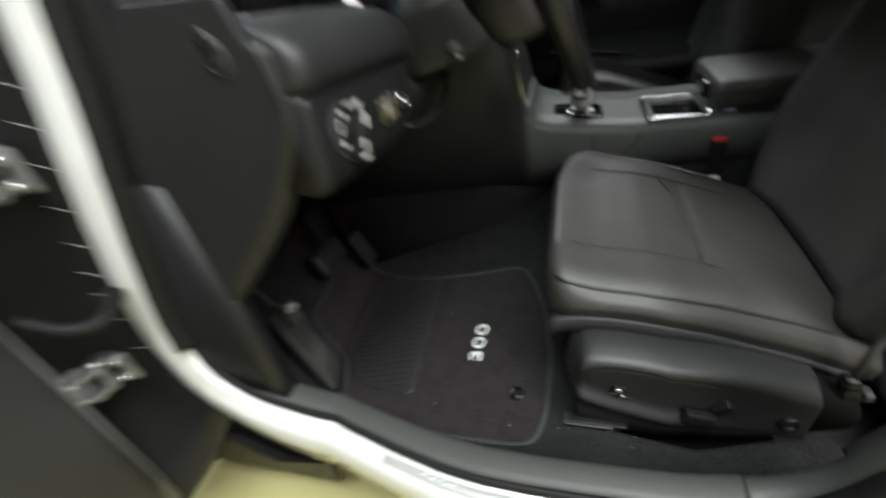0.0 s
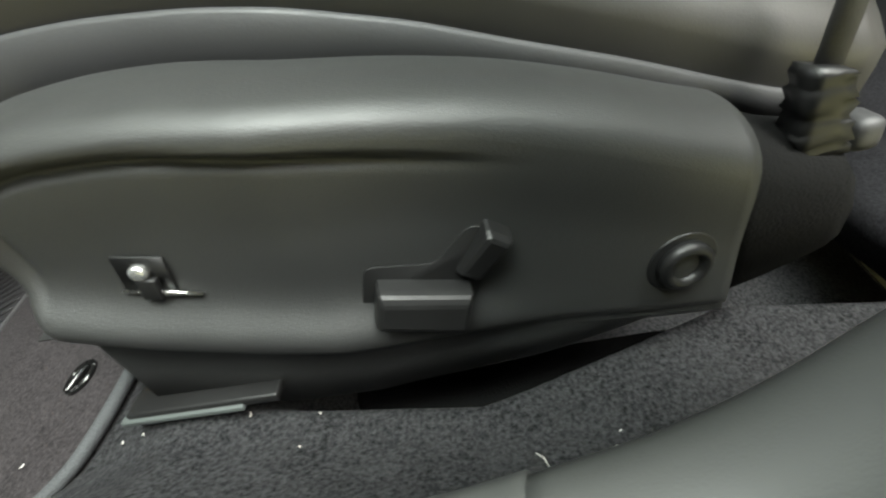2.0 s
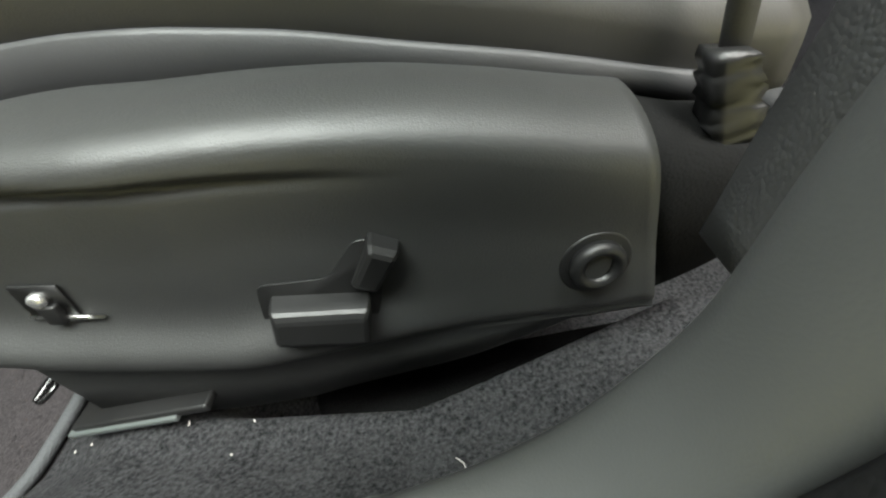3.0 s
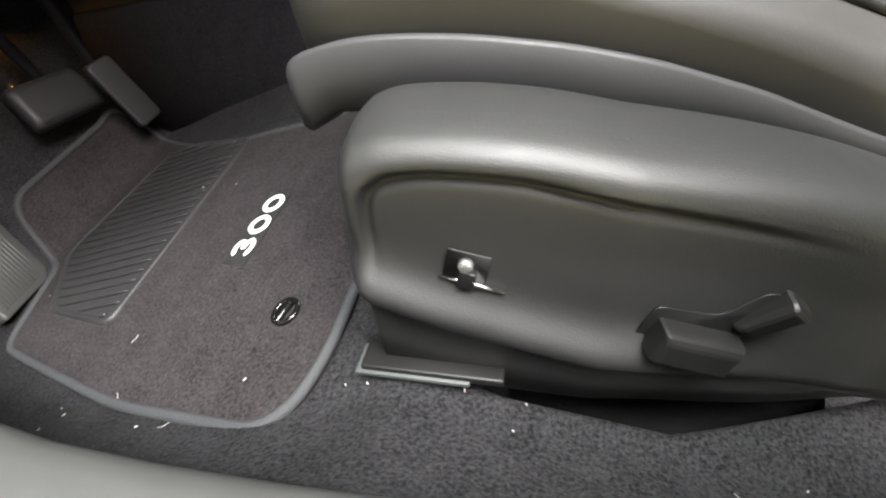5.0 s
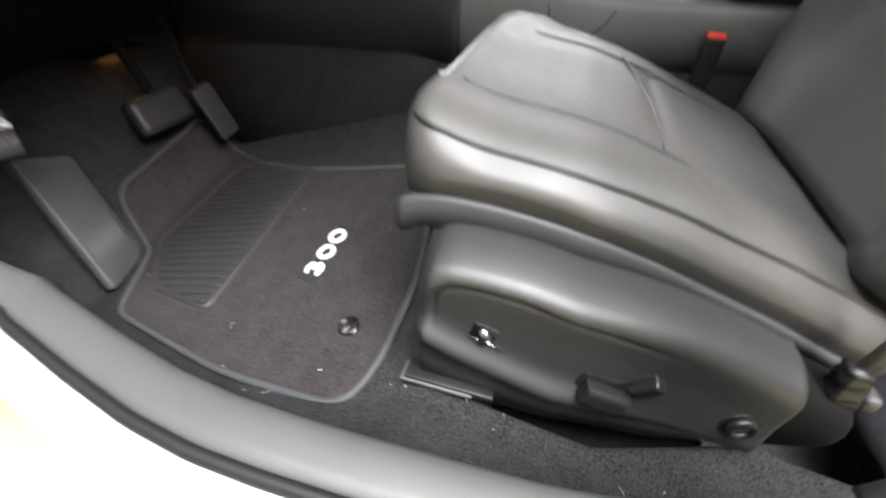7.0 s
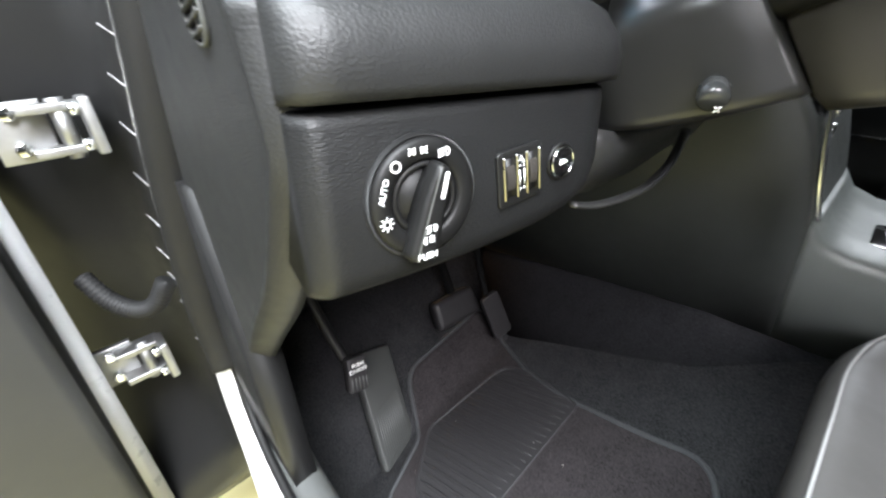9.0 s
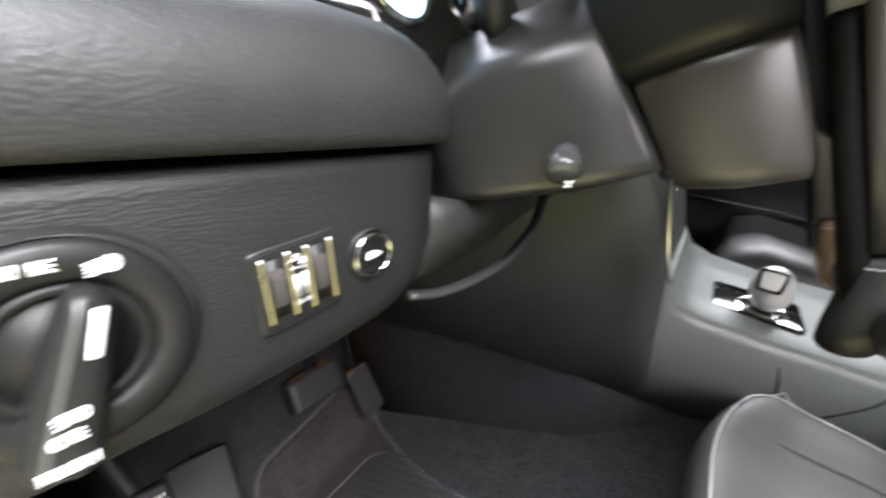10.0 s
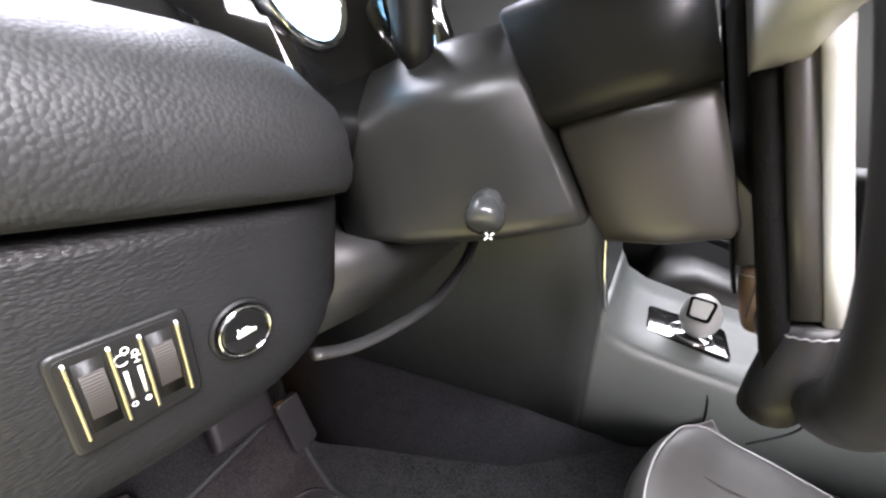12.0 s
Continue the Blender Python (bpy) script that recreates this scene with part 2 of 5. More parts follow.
def ring_plate(r0, r1, depth, m, segs=40, a0=0.0, a1=2 * math.pi, bm=None, bevel=0.0):
    """A flat ring, or an arc of one, with a slightly rounded section."""
    full = abs(a1 - a0 - 2 * math.pi) < 1e-6
    n = segs if full else segs + 1
    b = bevel or depth * 0.3
    sect = [(r0, 0), (r0, depth - b), (r0 + b, depth), (r1 - b, depth), (r1, depth - b), (r1, 0)]
    rings = []
    for k in range(n):
        a = a0 + (a1 - a0) * k / segs
        rings.append([m @ Vector((r * math.cos(a), r * math.sin(a), z)) for r, z in sect])
    if full:
        bm = bm or bmesh.new()
        vs = [[bm.verts.new(p) for p in r] for r in rings]
        for i in range(len(vs)):
            a, c = vs[i], vs[(i + 1) % len(vs)]
            for k in range(6):
                bm.faces.new((a[k], a[(k + 1) % 6], c[(k + 1) % 6], c[k]))
        return bm
    return loft(rings, bm=bm)


def box(lo, hi, bevel=0.0, bm=None, m=None):
    bm2 = bmesh.new()
    bmesh.ops.create_cube(bm2, size=1)
    lo, hi = Vector(lo), Vector(hi)
    for v in bm2.verts:
        v.co = Vector(((v.co.x + 0.5) * (hi.x - lo.x) + lo.x, (v.co.y + 0.5) * (hi.y - lo.y) + lo.y, (v.co.z + 0.5) * (hi.z - lo.z) + lo.z))
    if bevel:
        bmesh.ops.bevel(bm2, geom=bm2.edges[:], offset=bevel, segments=3, affect="EDGES", profile=0.5)
    if m:
        bm2.transform(m)
    if bm is None:
        return bm2
    me = bpy.data.meshes.new("join")
    bm2.to_mesh(me)
    bm2.free()
    bm.from_mesh(me)
    bpy.data.meshes.remove(me)
    return bm


def writing(name, text, size, m, material, parent, label="", depth=0.0004, align="CENTER"):
    c = bpy.data.curves.new(name, "FONT")
    c.body, c.size, c.extrude, c.align_x, c.align_y, c.resolution_u = text, size, depth, align, "CENTER", 3
    tmp = new(name, c)
    me = bpy.data.meshes.new_from_object(tmp.evaluated_get(bpy.context.evaluated_depsgraph_get()))
    bpy.data.objects.remove(tmp)
    bpy.data.curves.remove(c)
    me.transform(m)
    me.materials.clear()
    me.materials.append(material)
    ob = new(name, me)
    ob.parent = parent
    if label:
        ob["label"] = label
    return ob


# ---- floor, footwell and shell ----


def floor_z(x, y):
    z = 0.248 * min(x, 0.14) + 0.183 * y - 0.004
    if x > 0.14:
        z -= 0.20 * (x - 0.14)
    if x < -0.52:
        z += 0.9 * (-0.52 - x) ** 1.15 + 0.248 * (-0.52 - x)
    if y < -0.085:
        z += 1.5 * (-0.085 - y) ** 1.3
    brink = -0.068 + 0.072 * min(1, max(0, (x - 0.34) / 0.19)) ** 1.1
    if x > 0.18 and y > brink:
        z -= 0.13 * min(1, (x - 0.18) / 0.05) * min(1, (y - brink) / 0.030) ** 1.5
    if y > 0.42:
        z += 0.3 * (y - 0.42)
    return z


bm = bmesh.new()
NX, NY = 260, 210
grid = [[bm.verts.new((-0.86 + 1.66 * i / NX, -0.185 + 0.83 * j / NY, floor_z(-0.86 + 1.66 * i / NX, -0.185 + 0.83 * j / NY)
                       + 0.004 * noise.noise((i * 0.063, j * 0.044, 0.3)))) for j in range(NY + 1)] for i in range(NX + 1)]
for i in range(NX):
    for j in range(NY):
        bm.faces.new((grid[i][j], grid[i + 1][j], grid[i + 1][j + 1], grid[i][j + 1]))
bmesh.ops.solidify(bm, geom=bm.faces[:], thickness=0.02)
tagged(link("floor", bm, CARPET), "charcoal pile carpet over the car floor", "carpet", kind="structure")

# opening of the door: the line of the seal, seen from the side (x, z)
OPENING = [(-0.405, 0.87), (-0.422, 0.80), (-0.440, 0.72), (-0.464, 0.63), (-0.498, 0.52), (-0.529, 0.42), (-0.553, 0.34), (-0.560, 0.26), (-0.515, 0.175), (-0.365, 0.124),
           (-0.13, 0.102), (0.05, 0.094), (0.20, 0.086), (0.32, 0.081), (0.40, 0.092), (0.45, 0.127), (0.475, 0.182), (0.497, 0.27), (0.505, 0.42), (0.525, 0.62), (0.54, 0.90)]


def opening(n, out=0.0, a=0.0, b=1.0):
    """Points (x, z) of the opening's line from share a to b, moved outwards."""
    p = spline([(q[0], q[1], 0) for q in OPENING], 161)
    i0, i1 = round(a * 160), round(b * 160)
    res = []
    for k in range(n):
        s = i0 + (i1 - i0) * k / (n - 1)
        i = min(int(s), 159)
        q = p[i].lerp(p[i + 1], s - i)
        t = (p[min(i + 2, 160)] - p[max(i - 1, 0)]).normalized()
        res.append((q.x + out * t.y, q.y - out * t.x))
    return res


def inward(x, z):
    """How far the line lies inboard of the sill's middle."""
    if x < -0.30:
        return value(((0.12, 0.046), (0.17, 0.056), (0.25, 0.066), (0.30, 0.068), (0.42, 0.065), (0.52, 0.069), (0.63, 0.077), (0.72, 0.088), (0.87, 0.104)), z)
    return value(((-0.45, 0.055), (-0.30, 0.042), (-0.177, 0.014), (-0.088, -0.003), (-0.018, -0.010), (0.05, -0.011), (0.12, -0.009), (0.20, -0.005), (0.28, 0.0), (0.34, 0.007), (0.38, 0.012), (0.42, 0.015), (0.45, 0.016), (0.475, 0.013), (0.50, 0.004), (0.54, -0.004)), x)


def band_rings(sect, n=70, a=0.0, b=1.0, ledge=None):
    """Rings of a closed section of (outwards, y) swept along the opening; ledge gives each point's extra y on the level sill."""
    lines = [opening(n, o, a, b) for o, y in sect]
    base = opening(n, 0.0, a, b)
    rings = []
    for i in range(n):
        x, z = base[i]
        level = min(1, max(0, (x + 0.25) / 0.25)) * min(1, max(0, (0.46 - x) / 0.10))
        rings.append([Vector((lines[k][i][0], sect[k][1] + inward(x, z) - (ledge[k] * level if ledge else 0), lines[k][i][1])) for k in range(len(sect))])
    return rings


def band(sect, n=70, a=0.0, b=1.0, ledge=None):
    return loft(band_rings(sect, n, a, b, ledge))


sill = thing("sill_trim", None, "grey grained plastic trim along the door sill", "sill trim", kind="structure")
part("front_section", band([(0.14, -0.154), (0.07, -0.158), (0.032, -0.161), (0.016, -0.1635), (0.007, -0.1670), (0.002, -0.1725), (-0.0005, -0.180), (-0.0005, -0.190), (0.0005, -0.202), (0.003, -0.2110), (0.010, -0.2170), (0.03, -0.218), (0.12, -0.215)], 90, 0.345, 0.672,
                                   [0, 0, 0, 0, 0, 0, 0, 0.001, 0.002, 0.004, 0.004, 0.004, 0]), SILL_TRIM, sill)
part("rear_section", band([(0.14, -0.156), (0.07, -0.159), (0.036, -0.1615), (0.020, -0.1640), (0.009, -0.1680), (0.002, -0.1745), (-0.0015, -0.183), (0.0, -0.194), (0.005, -0.203), (0.014, -0.209), (0.03, -0.211), (0.12, -0.211)], 60, 0.675, 1.0,
                                  [0, 0, 0, 0, 0, 0, 0.001, 0.004, 0.008, 0.011, 0.011, 0.008]), SILL_TRIM, sill)
part("pillar_section", band([(0.02, -0.2205), (-0.0115, -0.2205), (-0.017, -0.212), (-0.024, -0.199), (-0.024, -0.190), (0.02, -0.190)], 60, 0.0, 0.338), RUBBER, sill, "black trim beside the dashboard end")
tagged(link("door_seal", band([(0.003, -0.2155), (-0.003, -0.2185), (-0.0045, -0.2230), (-0.002, -0.2270), (0.003, -0.2290), (0.02, -0.2290), (0.02, -0.2155)], 70, 0.338, 0.672, [0.004] * 7), RUBBER),
       "black rubber door seal round the opening", "door seal", kind="structure")
tagged(link("door_seal", band([(0.018, -0.2085), (0.007, -0.2045), (0.000, -0.2080), (-0.004, -0.2170), (-0.004, -0.2280), (0.001, -0.2370), (0.010, -0.2410), (0.03, -0.2410), (0.03, -0.2085)], 60, 0.672, 1.0, [0.011, 0.011, 0.010, 0.009, 0.006, 0.003, 0.002, 0.002, 0.01]), RUBBER),
       "wide black rubber door seal behind the sill trim", "door seal", kind="structure")
tagged(link("door_seal", band([(0.006, -0.256), (-0.003, -0.2550), (-0.009, -0.243), (-0.013, -0.228), (-0.011, -0.2212), (0.02, -0.2212), (0.02, -0.244)], 70, 0.0, 0.338), RUBBER),
       "black rubber seal beside the dashboard end", "door seal", kind="structure")
sill_rings = band_rings([(0.006, -0.2270), (0.007, -0.2285), (0.0085, -0.2360), (0.010, -0.2430), (0.018, -0.2560), (0.034, -0.2620), (0.060, -0.2650), (0.13, -0.250), (0.13, -0.205), (0.03, -0.220)], 170, 0.0, 1.0, [0.004] * 8 + [0, 0])
post_rings = band_rings([(0.012, -0.2350), (0.018, -0.2400), (0.032, -0.2425), (0.046, -0.2445), (0.052, -0.2465), (0.060, -0.2465), (0.088, -0.2430), (0.094, -0.2400), (0.094, -0.205), (0.012, -0.205)], 170)
blended = []
for i, (low, post) in enumerate(zip(sill_rings, post_rings)):
    w = min(1.0, max(0.0, (0.47 - i / 169) / 0.10))
    w = w * w * (3 - 2 * w)
    blended.append([p.lerp(q, w) for p, q in zip(low, post)])
tagged(link("door_frame", loft(blended), PAINT), "white painted sheet metal round the door opening", "door frame", kind="structure")
scuff = thing("scuff_plate", None, "satin metal scuff plate on the white sill", "scuff plate")
part("plate", band([(0.0062, -0.2355), (0.0058, -0.2360), (0.0100, -0.2485), (0.0115, -0.2498), (0.015, -0.2485), (0.012, -0.2355)], 60, 0.490, 0.60, [0.004] * 6), SCUFF, scuff)
for k, (mx, my) in enumerate(((-0.112, -0.2415), (-0.103, -0.2390), (-0.094, -0.2420), (-0.078, -0.2405), (-0.070, -0.2435), (-0.058, -0.2420))):
    zm = value(((-0.13, 0.102), (0.05, 0.094)), mx) - 0.0056 - 0.336 * (-0.236 - my)
    my += inward(mx, 0.1) - 0.004 * (mx + 0.25) / 0.25
    part("mark", box((-0.0022, -0.0016, 0), (0.0022 + 0.0008 * (k % 3), 0.0016, 0.0009), 0.0003, m=pose(mx, my, zm, -16, 3, -4)), WHITE_INK, scuff, "small pale printed mark")

# ---- driver's seat ----
SEAM = ((0.085, 0.302), (0.10, 0.305), (0.13, 0.295), (0.166, 0.285), (0.21, 0.279), (0.26, 0.272), (0.31, 0.259), (0.36, 0.243), (0.41, 0.223), (0.46, 0.204), (0.53, 0.176), (0.58, 0.158), (0.62, 0.146))
PIPE = ((0.080, 0.216), (0.087, 0.225), (0.10, 0.232), (0.13, 0.238), (0.16, 0.2385), (0.20, 0.236), (0.25, 0.229), (0.29, 0.220), (0.35, 0.199), (0.40, 0.177), (0.46, 0.152), (0.51, 0.129), (0.55, 0.112), (0.62, 0.09))
TOP = ((0.112, 0.190), (0.118, 0.201), (0.128, 0.208), (0.145, 0.213), (0.165, 0.215), (0.20, 0.2145), (0.24, 0.210), (0.28, 0.201), (0.33, 0.190), (0.37, 0.179), (0.40, 0.169), (0.44, 0.153), (0.48, 0.135), (0.517, 0.120), (0.56, 0.10))
RIDGE = ((0.112, 0.178), (0.125, 0.194), (0.15, 0.203), (0.18, 0.205), (0.21, 0.205), (0.24, 0.202), (0.283, 0.196), (0.33, 0.185), (0.375, 0.171), (0.425, 0.149), (0.465, 0.129), (0.52, 0.102))
LIP = ((0.110, 0.120), (0.14, 0.110), (0.18, 0.093), (0.24, 0.075), (0.275, 0.066), (0.315, 0.056), (0.38, 0.038), (0.45, 0.018), (0.53, 0.0))
HEM = ((0.10, 0.030), (0.18, 0.014), (0.22, 0.005), (0.30, 0.003), (0.39, -0.004), (0.46, 0.004), (0.517, 0.016), (0.545, 0.02))



def tuck(x):
    """The seat's flank draws inboard towards the rear."""
    return 0.03 * min(1, max(0, (x - 0.28) / 0.22))


driver_seat = thing("driver_seat", None, "black leather driver's seat with powered side controls", "car seat")


def cushion_ring(x, shrink):
    """Section across the cushion; shrink pulls it in at the nose."""
    zs, zp = value(SEAM, x), value(PIPE, x)
    dip = 0.005 * math.exp(-((x - 0.36) / 0.012) ** 2)
    pts = [(0.06, zp - 0.03), (0.012, zp - 0.022), (0.000, zp - 0.004), (-0.006, zp + 0.018), (-0.008, zp + 0.55 * (zs - zp)), (0.003, zs - 0.012), (0.015, zs - 0.001),
           (0.032, zs + 0.010), (0.06, zs + 0.017), (0.105, zs + 0.016), (0.14, zs + 0.008 - dip), (0.22, zs + 0.006 - dip), (0.30, zs + 0.007 - dip), (0.38, zs + 0.006 - dip),
           (0.43, zs + 0.008 - dip), (0.465, zs + 0.016), (0.51, zs + 0.016), (0.54, zs + 0.008), (0.555, zs), (0.57, zs - 0.03), (0.575, zp + 0.02), (0.565, zp), (0.52, zp - 0.03)]
    mid = (0.288, (zs + zp) / 2)
    pts = [(y + tuck(x) * max(0, 1 - max(y, 0) / 0.25), z) for y, z in pts]
    return [Vector((x, mid[0] + (y - mid[0]) * (1 - (0.16 if y < mid[0] else 0.36) * shrink), mid[1] + (z - mid[1]) * (1 - 0.75 * shrink ** 1.5))) for y, z in pts]


def rounded_front(v):
    """Draws the cushion's front corners back in a wide curve."""
    near, far = max(0.0, (0.075 - v.y) / 0.075), max(0.0, (v.y - 0.37) / 0.19)
    return Vector((v.x + max(0.0, 1 - (v.x - 0.078) / 0.10) * 0.016 * min(1, near) ** 2 + max(0.0, 1 - (v.x - 0.078) / 0.19) * 0.085 * min(1, far) ** 2, v.y, v.z))


xs = [(0.078, 1.0), (0.0785, 0.86), (0.080, 0.70), (0.0825, 0.54), (0.086, 0.41), (0.091, 0.30), (0.098, 0.20), (0.107, 0.12), (0.119, 0.055), (0.135, 0.02), (0.155, 0)] + [(0.17 + 0.0105 * k, 0) for k in range(42)]
bm = loft([[rounded_front(v) for v in cushion_ring(x, s)] for x, s in xs])
for v in bm.verts:
    v.co += Vector((0, 0.001 * noise.noise(v.co * 9), 0.0018 * noise.noise(v.co * 11 + Vector((3, 0, 0))) + 0.0006 * noise.noise(v.co * 26)))
part("cushion", bm, LEATHER, driver_seat, "softly creased black leather seat cushion")
NOSE = [(0.084, 0.10, 0.293), (0.087, 0.06, 0.297), (0.098, 0.032, 0.302), (0.112, 0.018, 0.302)]
part("piping", tube(spline(NOSE + [(x, 0.016 + tuck(x), value(SEAM, x) + 0.002) for x in np.linspace(0.13, 0.59, 14)], 70), 0.0028, 8), PIPING, driver_seat, "dark upper piping")
edge_seam = [rounded_front(cushion_ring(0.098, 0.20)[k]) for k in range(9, 17)] + [rounded_front(cushion_ring(x, sh)[17]) for x, sh in xs[6:40:2]]
part("piping", tube(spline([v + Vector((-0.0006, 0.0003, 0.0012)) for v in edge_seam], 110), 0.0013, 8), THREAD, driver_seat, "pale stitched seam")
part("piping", tube(spline([(x, 0.125, value(SEAM, x) + 0.013) for x in np.linspace(0.12, 0.56, 14)], 50), 0.0016, 6), PIPING, driver_seat)
part("piping", tube(spline([(x, 0.448, value(SEAM, x) + 0.013) for x in np.linspace(0.12, 0.56, 14)], 50), 0.0016, 6), PIPING, driver_seat)
part("crease", tube(spline([(0.345, 0.10, value(SEAM, 0.345) + 0.0150), (0.355, 0.18, value(SEAM, 0.355) + 0.0030), (0.357, 0.28, value(SEAM, 0.357) + 0.0018), (0.345, 0.37, value(SEAM, 0.345) + 0.0045), (0.315, 0.46, value(SEAM, 0.315) + 0.0145)], 30), 0.0016, 8), PIPING, driver_seat)

part("welt", tube(spline([(p[0] + 0.002, p[1] + 0.004, p[2] + 0.0055) for p in [(0.092, 0.43, 0.289), (0.084, 0.28, 0.291)] + NOSE[:2]], 40), 0.0007, 6), THREAD, driver_seat, "fine pale stitching beside the piping")

# the valance panel between the cushion and the side shield, its front end rounded
rows_ = []
for x in [0.0835, 0.0845, 0.0865, 0.090, 0.095] + list(np.linspace(0.102, 0.57, 46)):
    zp, zt = soft(PIPE, x, 0.006 if x < 0.11 else 0.014), soft(TOP, max(x, 0.135))
    low = zt - 0.016 if x > 0.112 else zt - 0.016 - 0.018 * (0.112 - x) / 0.03
    e = math.sqrt(max(0.0, 1 - (1 - min(1, (x - 0.0830) / 0.011)) ** 2))
    mid = (zp + low) / 2
    sect = [(0.012, zp - 0.006), (0.001, zp - 0.0005), (-0.0045, zp), (-0.0065, zp - 0.0025), (-0.0070, zp - 0.4 * (zp - low)), (-0.0035, low + 0.006), (0.004, low), (0.03, low - 0.004), (0.03, zp - 0.008)]
    rows_.append([Vector((x, 0.02 + (y - 0.02) * (0.45 + 0.55 * e) + tuck(x), mid + (z - mid) * (0.62 + 0.38 * e))) for y, z in sect])
part("valance", loft(rows_), VINYL, driver_seat, "smooth grey vinyl valance panel")
part("seat_pan", box((0.17, 0.05, 0.03), (0.56, 0.53, 0.15), 0.02), PLASTIC_DARK, driver_seat)

# side shield: crowned top, a raised ridge round the field with a groove inside it, and a flared lower lip
GROOVE = [(0.1435, 0.128), (0.1425, 0.150), (0.1440, 0.168), (0.1485, 0.180), (0.158, 0.187), (0.172, 0.1905), (0.191, 0.1915), (0.233, 0.1870), (0.28, 0.1755), (0.333, 0.161), (0.40, 0.137), (0.47, 0.107), (0.52, 0.084)]
groove_line = np.array([(p.x, p.y) for p in spline([(*p, 0) for p in GROOVE], 900)])


def ease(a):
    a = min(1.0, max(0.0, a))
    return a * a * (3 - 2 * a)


def relief(x, z):
    """How far the shield stands out at a point: the ridge outside the groove, the groove itself."""
    d = float(np.sqrt(((groove_line - (x, z)) ** 2).sum(axis=1)).min())
    within = x > 0.1432 and z < np.interp(x, groove_line[:, 0], groove_line[:, 1])
    d = d if within else -d
    fade = ease((0.41 - x) / 0.16) * ease((z - 0.118) / 0.045)
    return fade * (0.0045 * ease(0.5 - d / 0.010) - 0.0046 * math.exp(-((d - 0.0010) / 0.0034) ** 2))


rows_ = []
for x in [0.111 + 0.050 * (k / 30) ** 1.6 for k in range(30)] + list(np.linspace(0.161, 0.505, 62)):
    u = min(1.0, max(0.0, (x - 0.1108) / 0.030))
    f = math.sqrt(1 - (1 - u) ** 2)                     # rounds off the nose
    f2 = math.sqrt(1 - (1 - min(1.0, max(0.0, (x - 0.123) / 0.010))) ** 2)      # the foot below the lip starts further back
    xt = max(x, 0.118)
    zt, zr, zl, zh = soft(TOP, xt), soft(RIDGE, xt), soft(LIP, x), soft(HEM, x)
    lipout = 0.014 * ease((0.42 - x) / 0.16) * (0.4 + 0.6 * ease((x - 0.115) / 0.03))
    za = zr - 0.014
    prof = [(0.02, zt - 0.03, f), (0.004, zt - 0.004, f), (-0.012, zt - 0.0005, f)]
    for k in range(11):                                 # crown
        a = 0.5 * math.pi * k / 10
        prof.append((-0.024 - 0.0470 * math.sin(a) ** 0.9, za + (zt - za) * math.cos(a) ** 0.85, f))
    for k in range(1, 57):                              # field, swelling into the lip
        z = za + (zl + 0.006 - za) * (k / 56) ** 1.4
        prof.append((-0.0710 + 0.0035 * ease((za - z) / 0.05) - lipout * math.exp(-((z - zl - 0.006) / 0.016) ** 2), z, f))
    y1 = -0.0675 - lipout
    prof += [(y1 + 0.0005, zl + 0.001, f), (y1 + 0.003, zl - 0.003, f), (-0.0655, zl - 0.006, f * (0.9 + 0.1 * f2)), (-0.0640, zl - 0.010, f2), (-0.0630, (zl + zh) / 2, f2), (-0.0615, zh, f2), (-0.03, zh, f2), (0.02, zh + 0.02, f2)]
    lean = max(0.0, 1 - (x - 0.111) / 0.055)
    rows_.append([Vector((x + lean * 0.16 * max(0.0, z - 0.115), 0.02 + (y - relief(x, z) * (1 if y < -0.055 else 0) - 0.02) * g + tuck(x), z if z < 0.15 else 0.15 + (z - 0.15) * (0.80 + 0.20 * f))) for y, z, g in prof])
bm = loft(rows_)
shield = part("side_shield", bm, SHIELD_PLASTIC, driver_seat, "satin charcoal plastic side shield")
# The cover's black carries the deep shadow behind the shield.
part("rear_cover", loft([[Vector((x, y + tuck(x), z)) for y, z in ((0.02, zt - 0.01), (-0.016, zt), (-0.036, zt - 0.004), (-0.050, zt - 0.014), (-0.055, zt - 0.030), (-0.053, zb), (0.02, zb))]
                         for x, zt, zb in ((0.5068, 0.117, 0.0), (0.52, 0.110, 0.004), (0.535, 0.103, 0.010), (0.552, 0.098, 0.018), (0.566, 0.094, 0.026), (0.572, 0.084, 0.034))]), SHADE_BLACK, driver_seat, "plastic cover at the recliner, blackened for deep shade")
part("recliner_cap", box((0.571, -0.012, 0.080), (0.588, 0.012, 0.100), 0.006), VINYL, driver_seat, "small grey plastic cap at the recliner")


def on_shield(x, z, y=-0.0685, turn=0.0, lean=0.0):
    """Local x to the rear, y up, z out of the shield."""
    slope = (tuck(x + 0.01) - tuck(x - 0.01)) / 0.02
    return frame_matrix((x, y + tuck(x), z), (1, slope, 0), (0, 0, 1)) @ pose(0, 0, 0, lean, 0, turn)


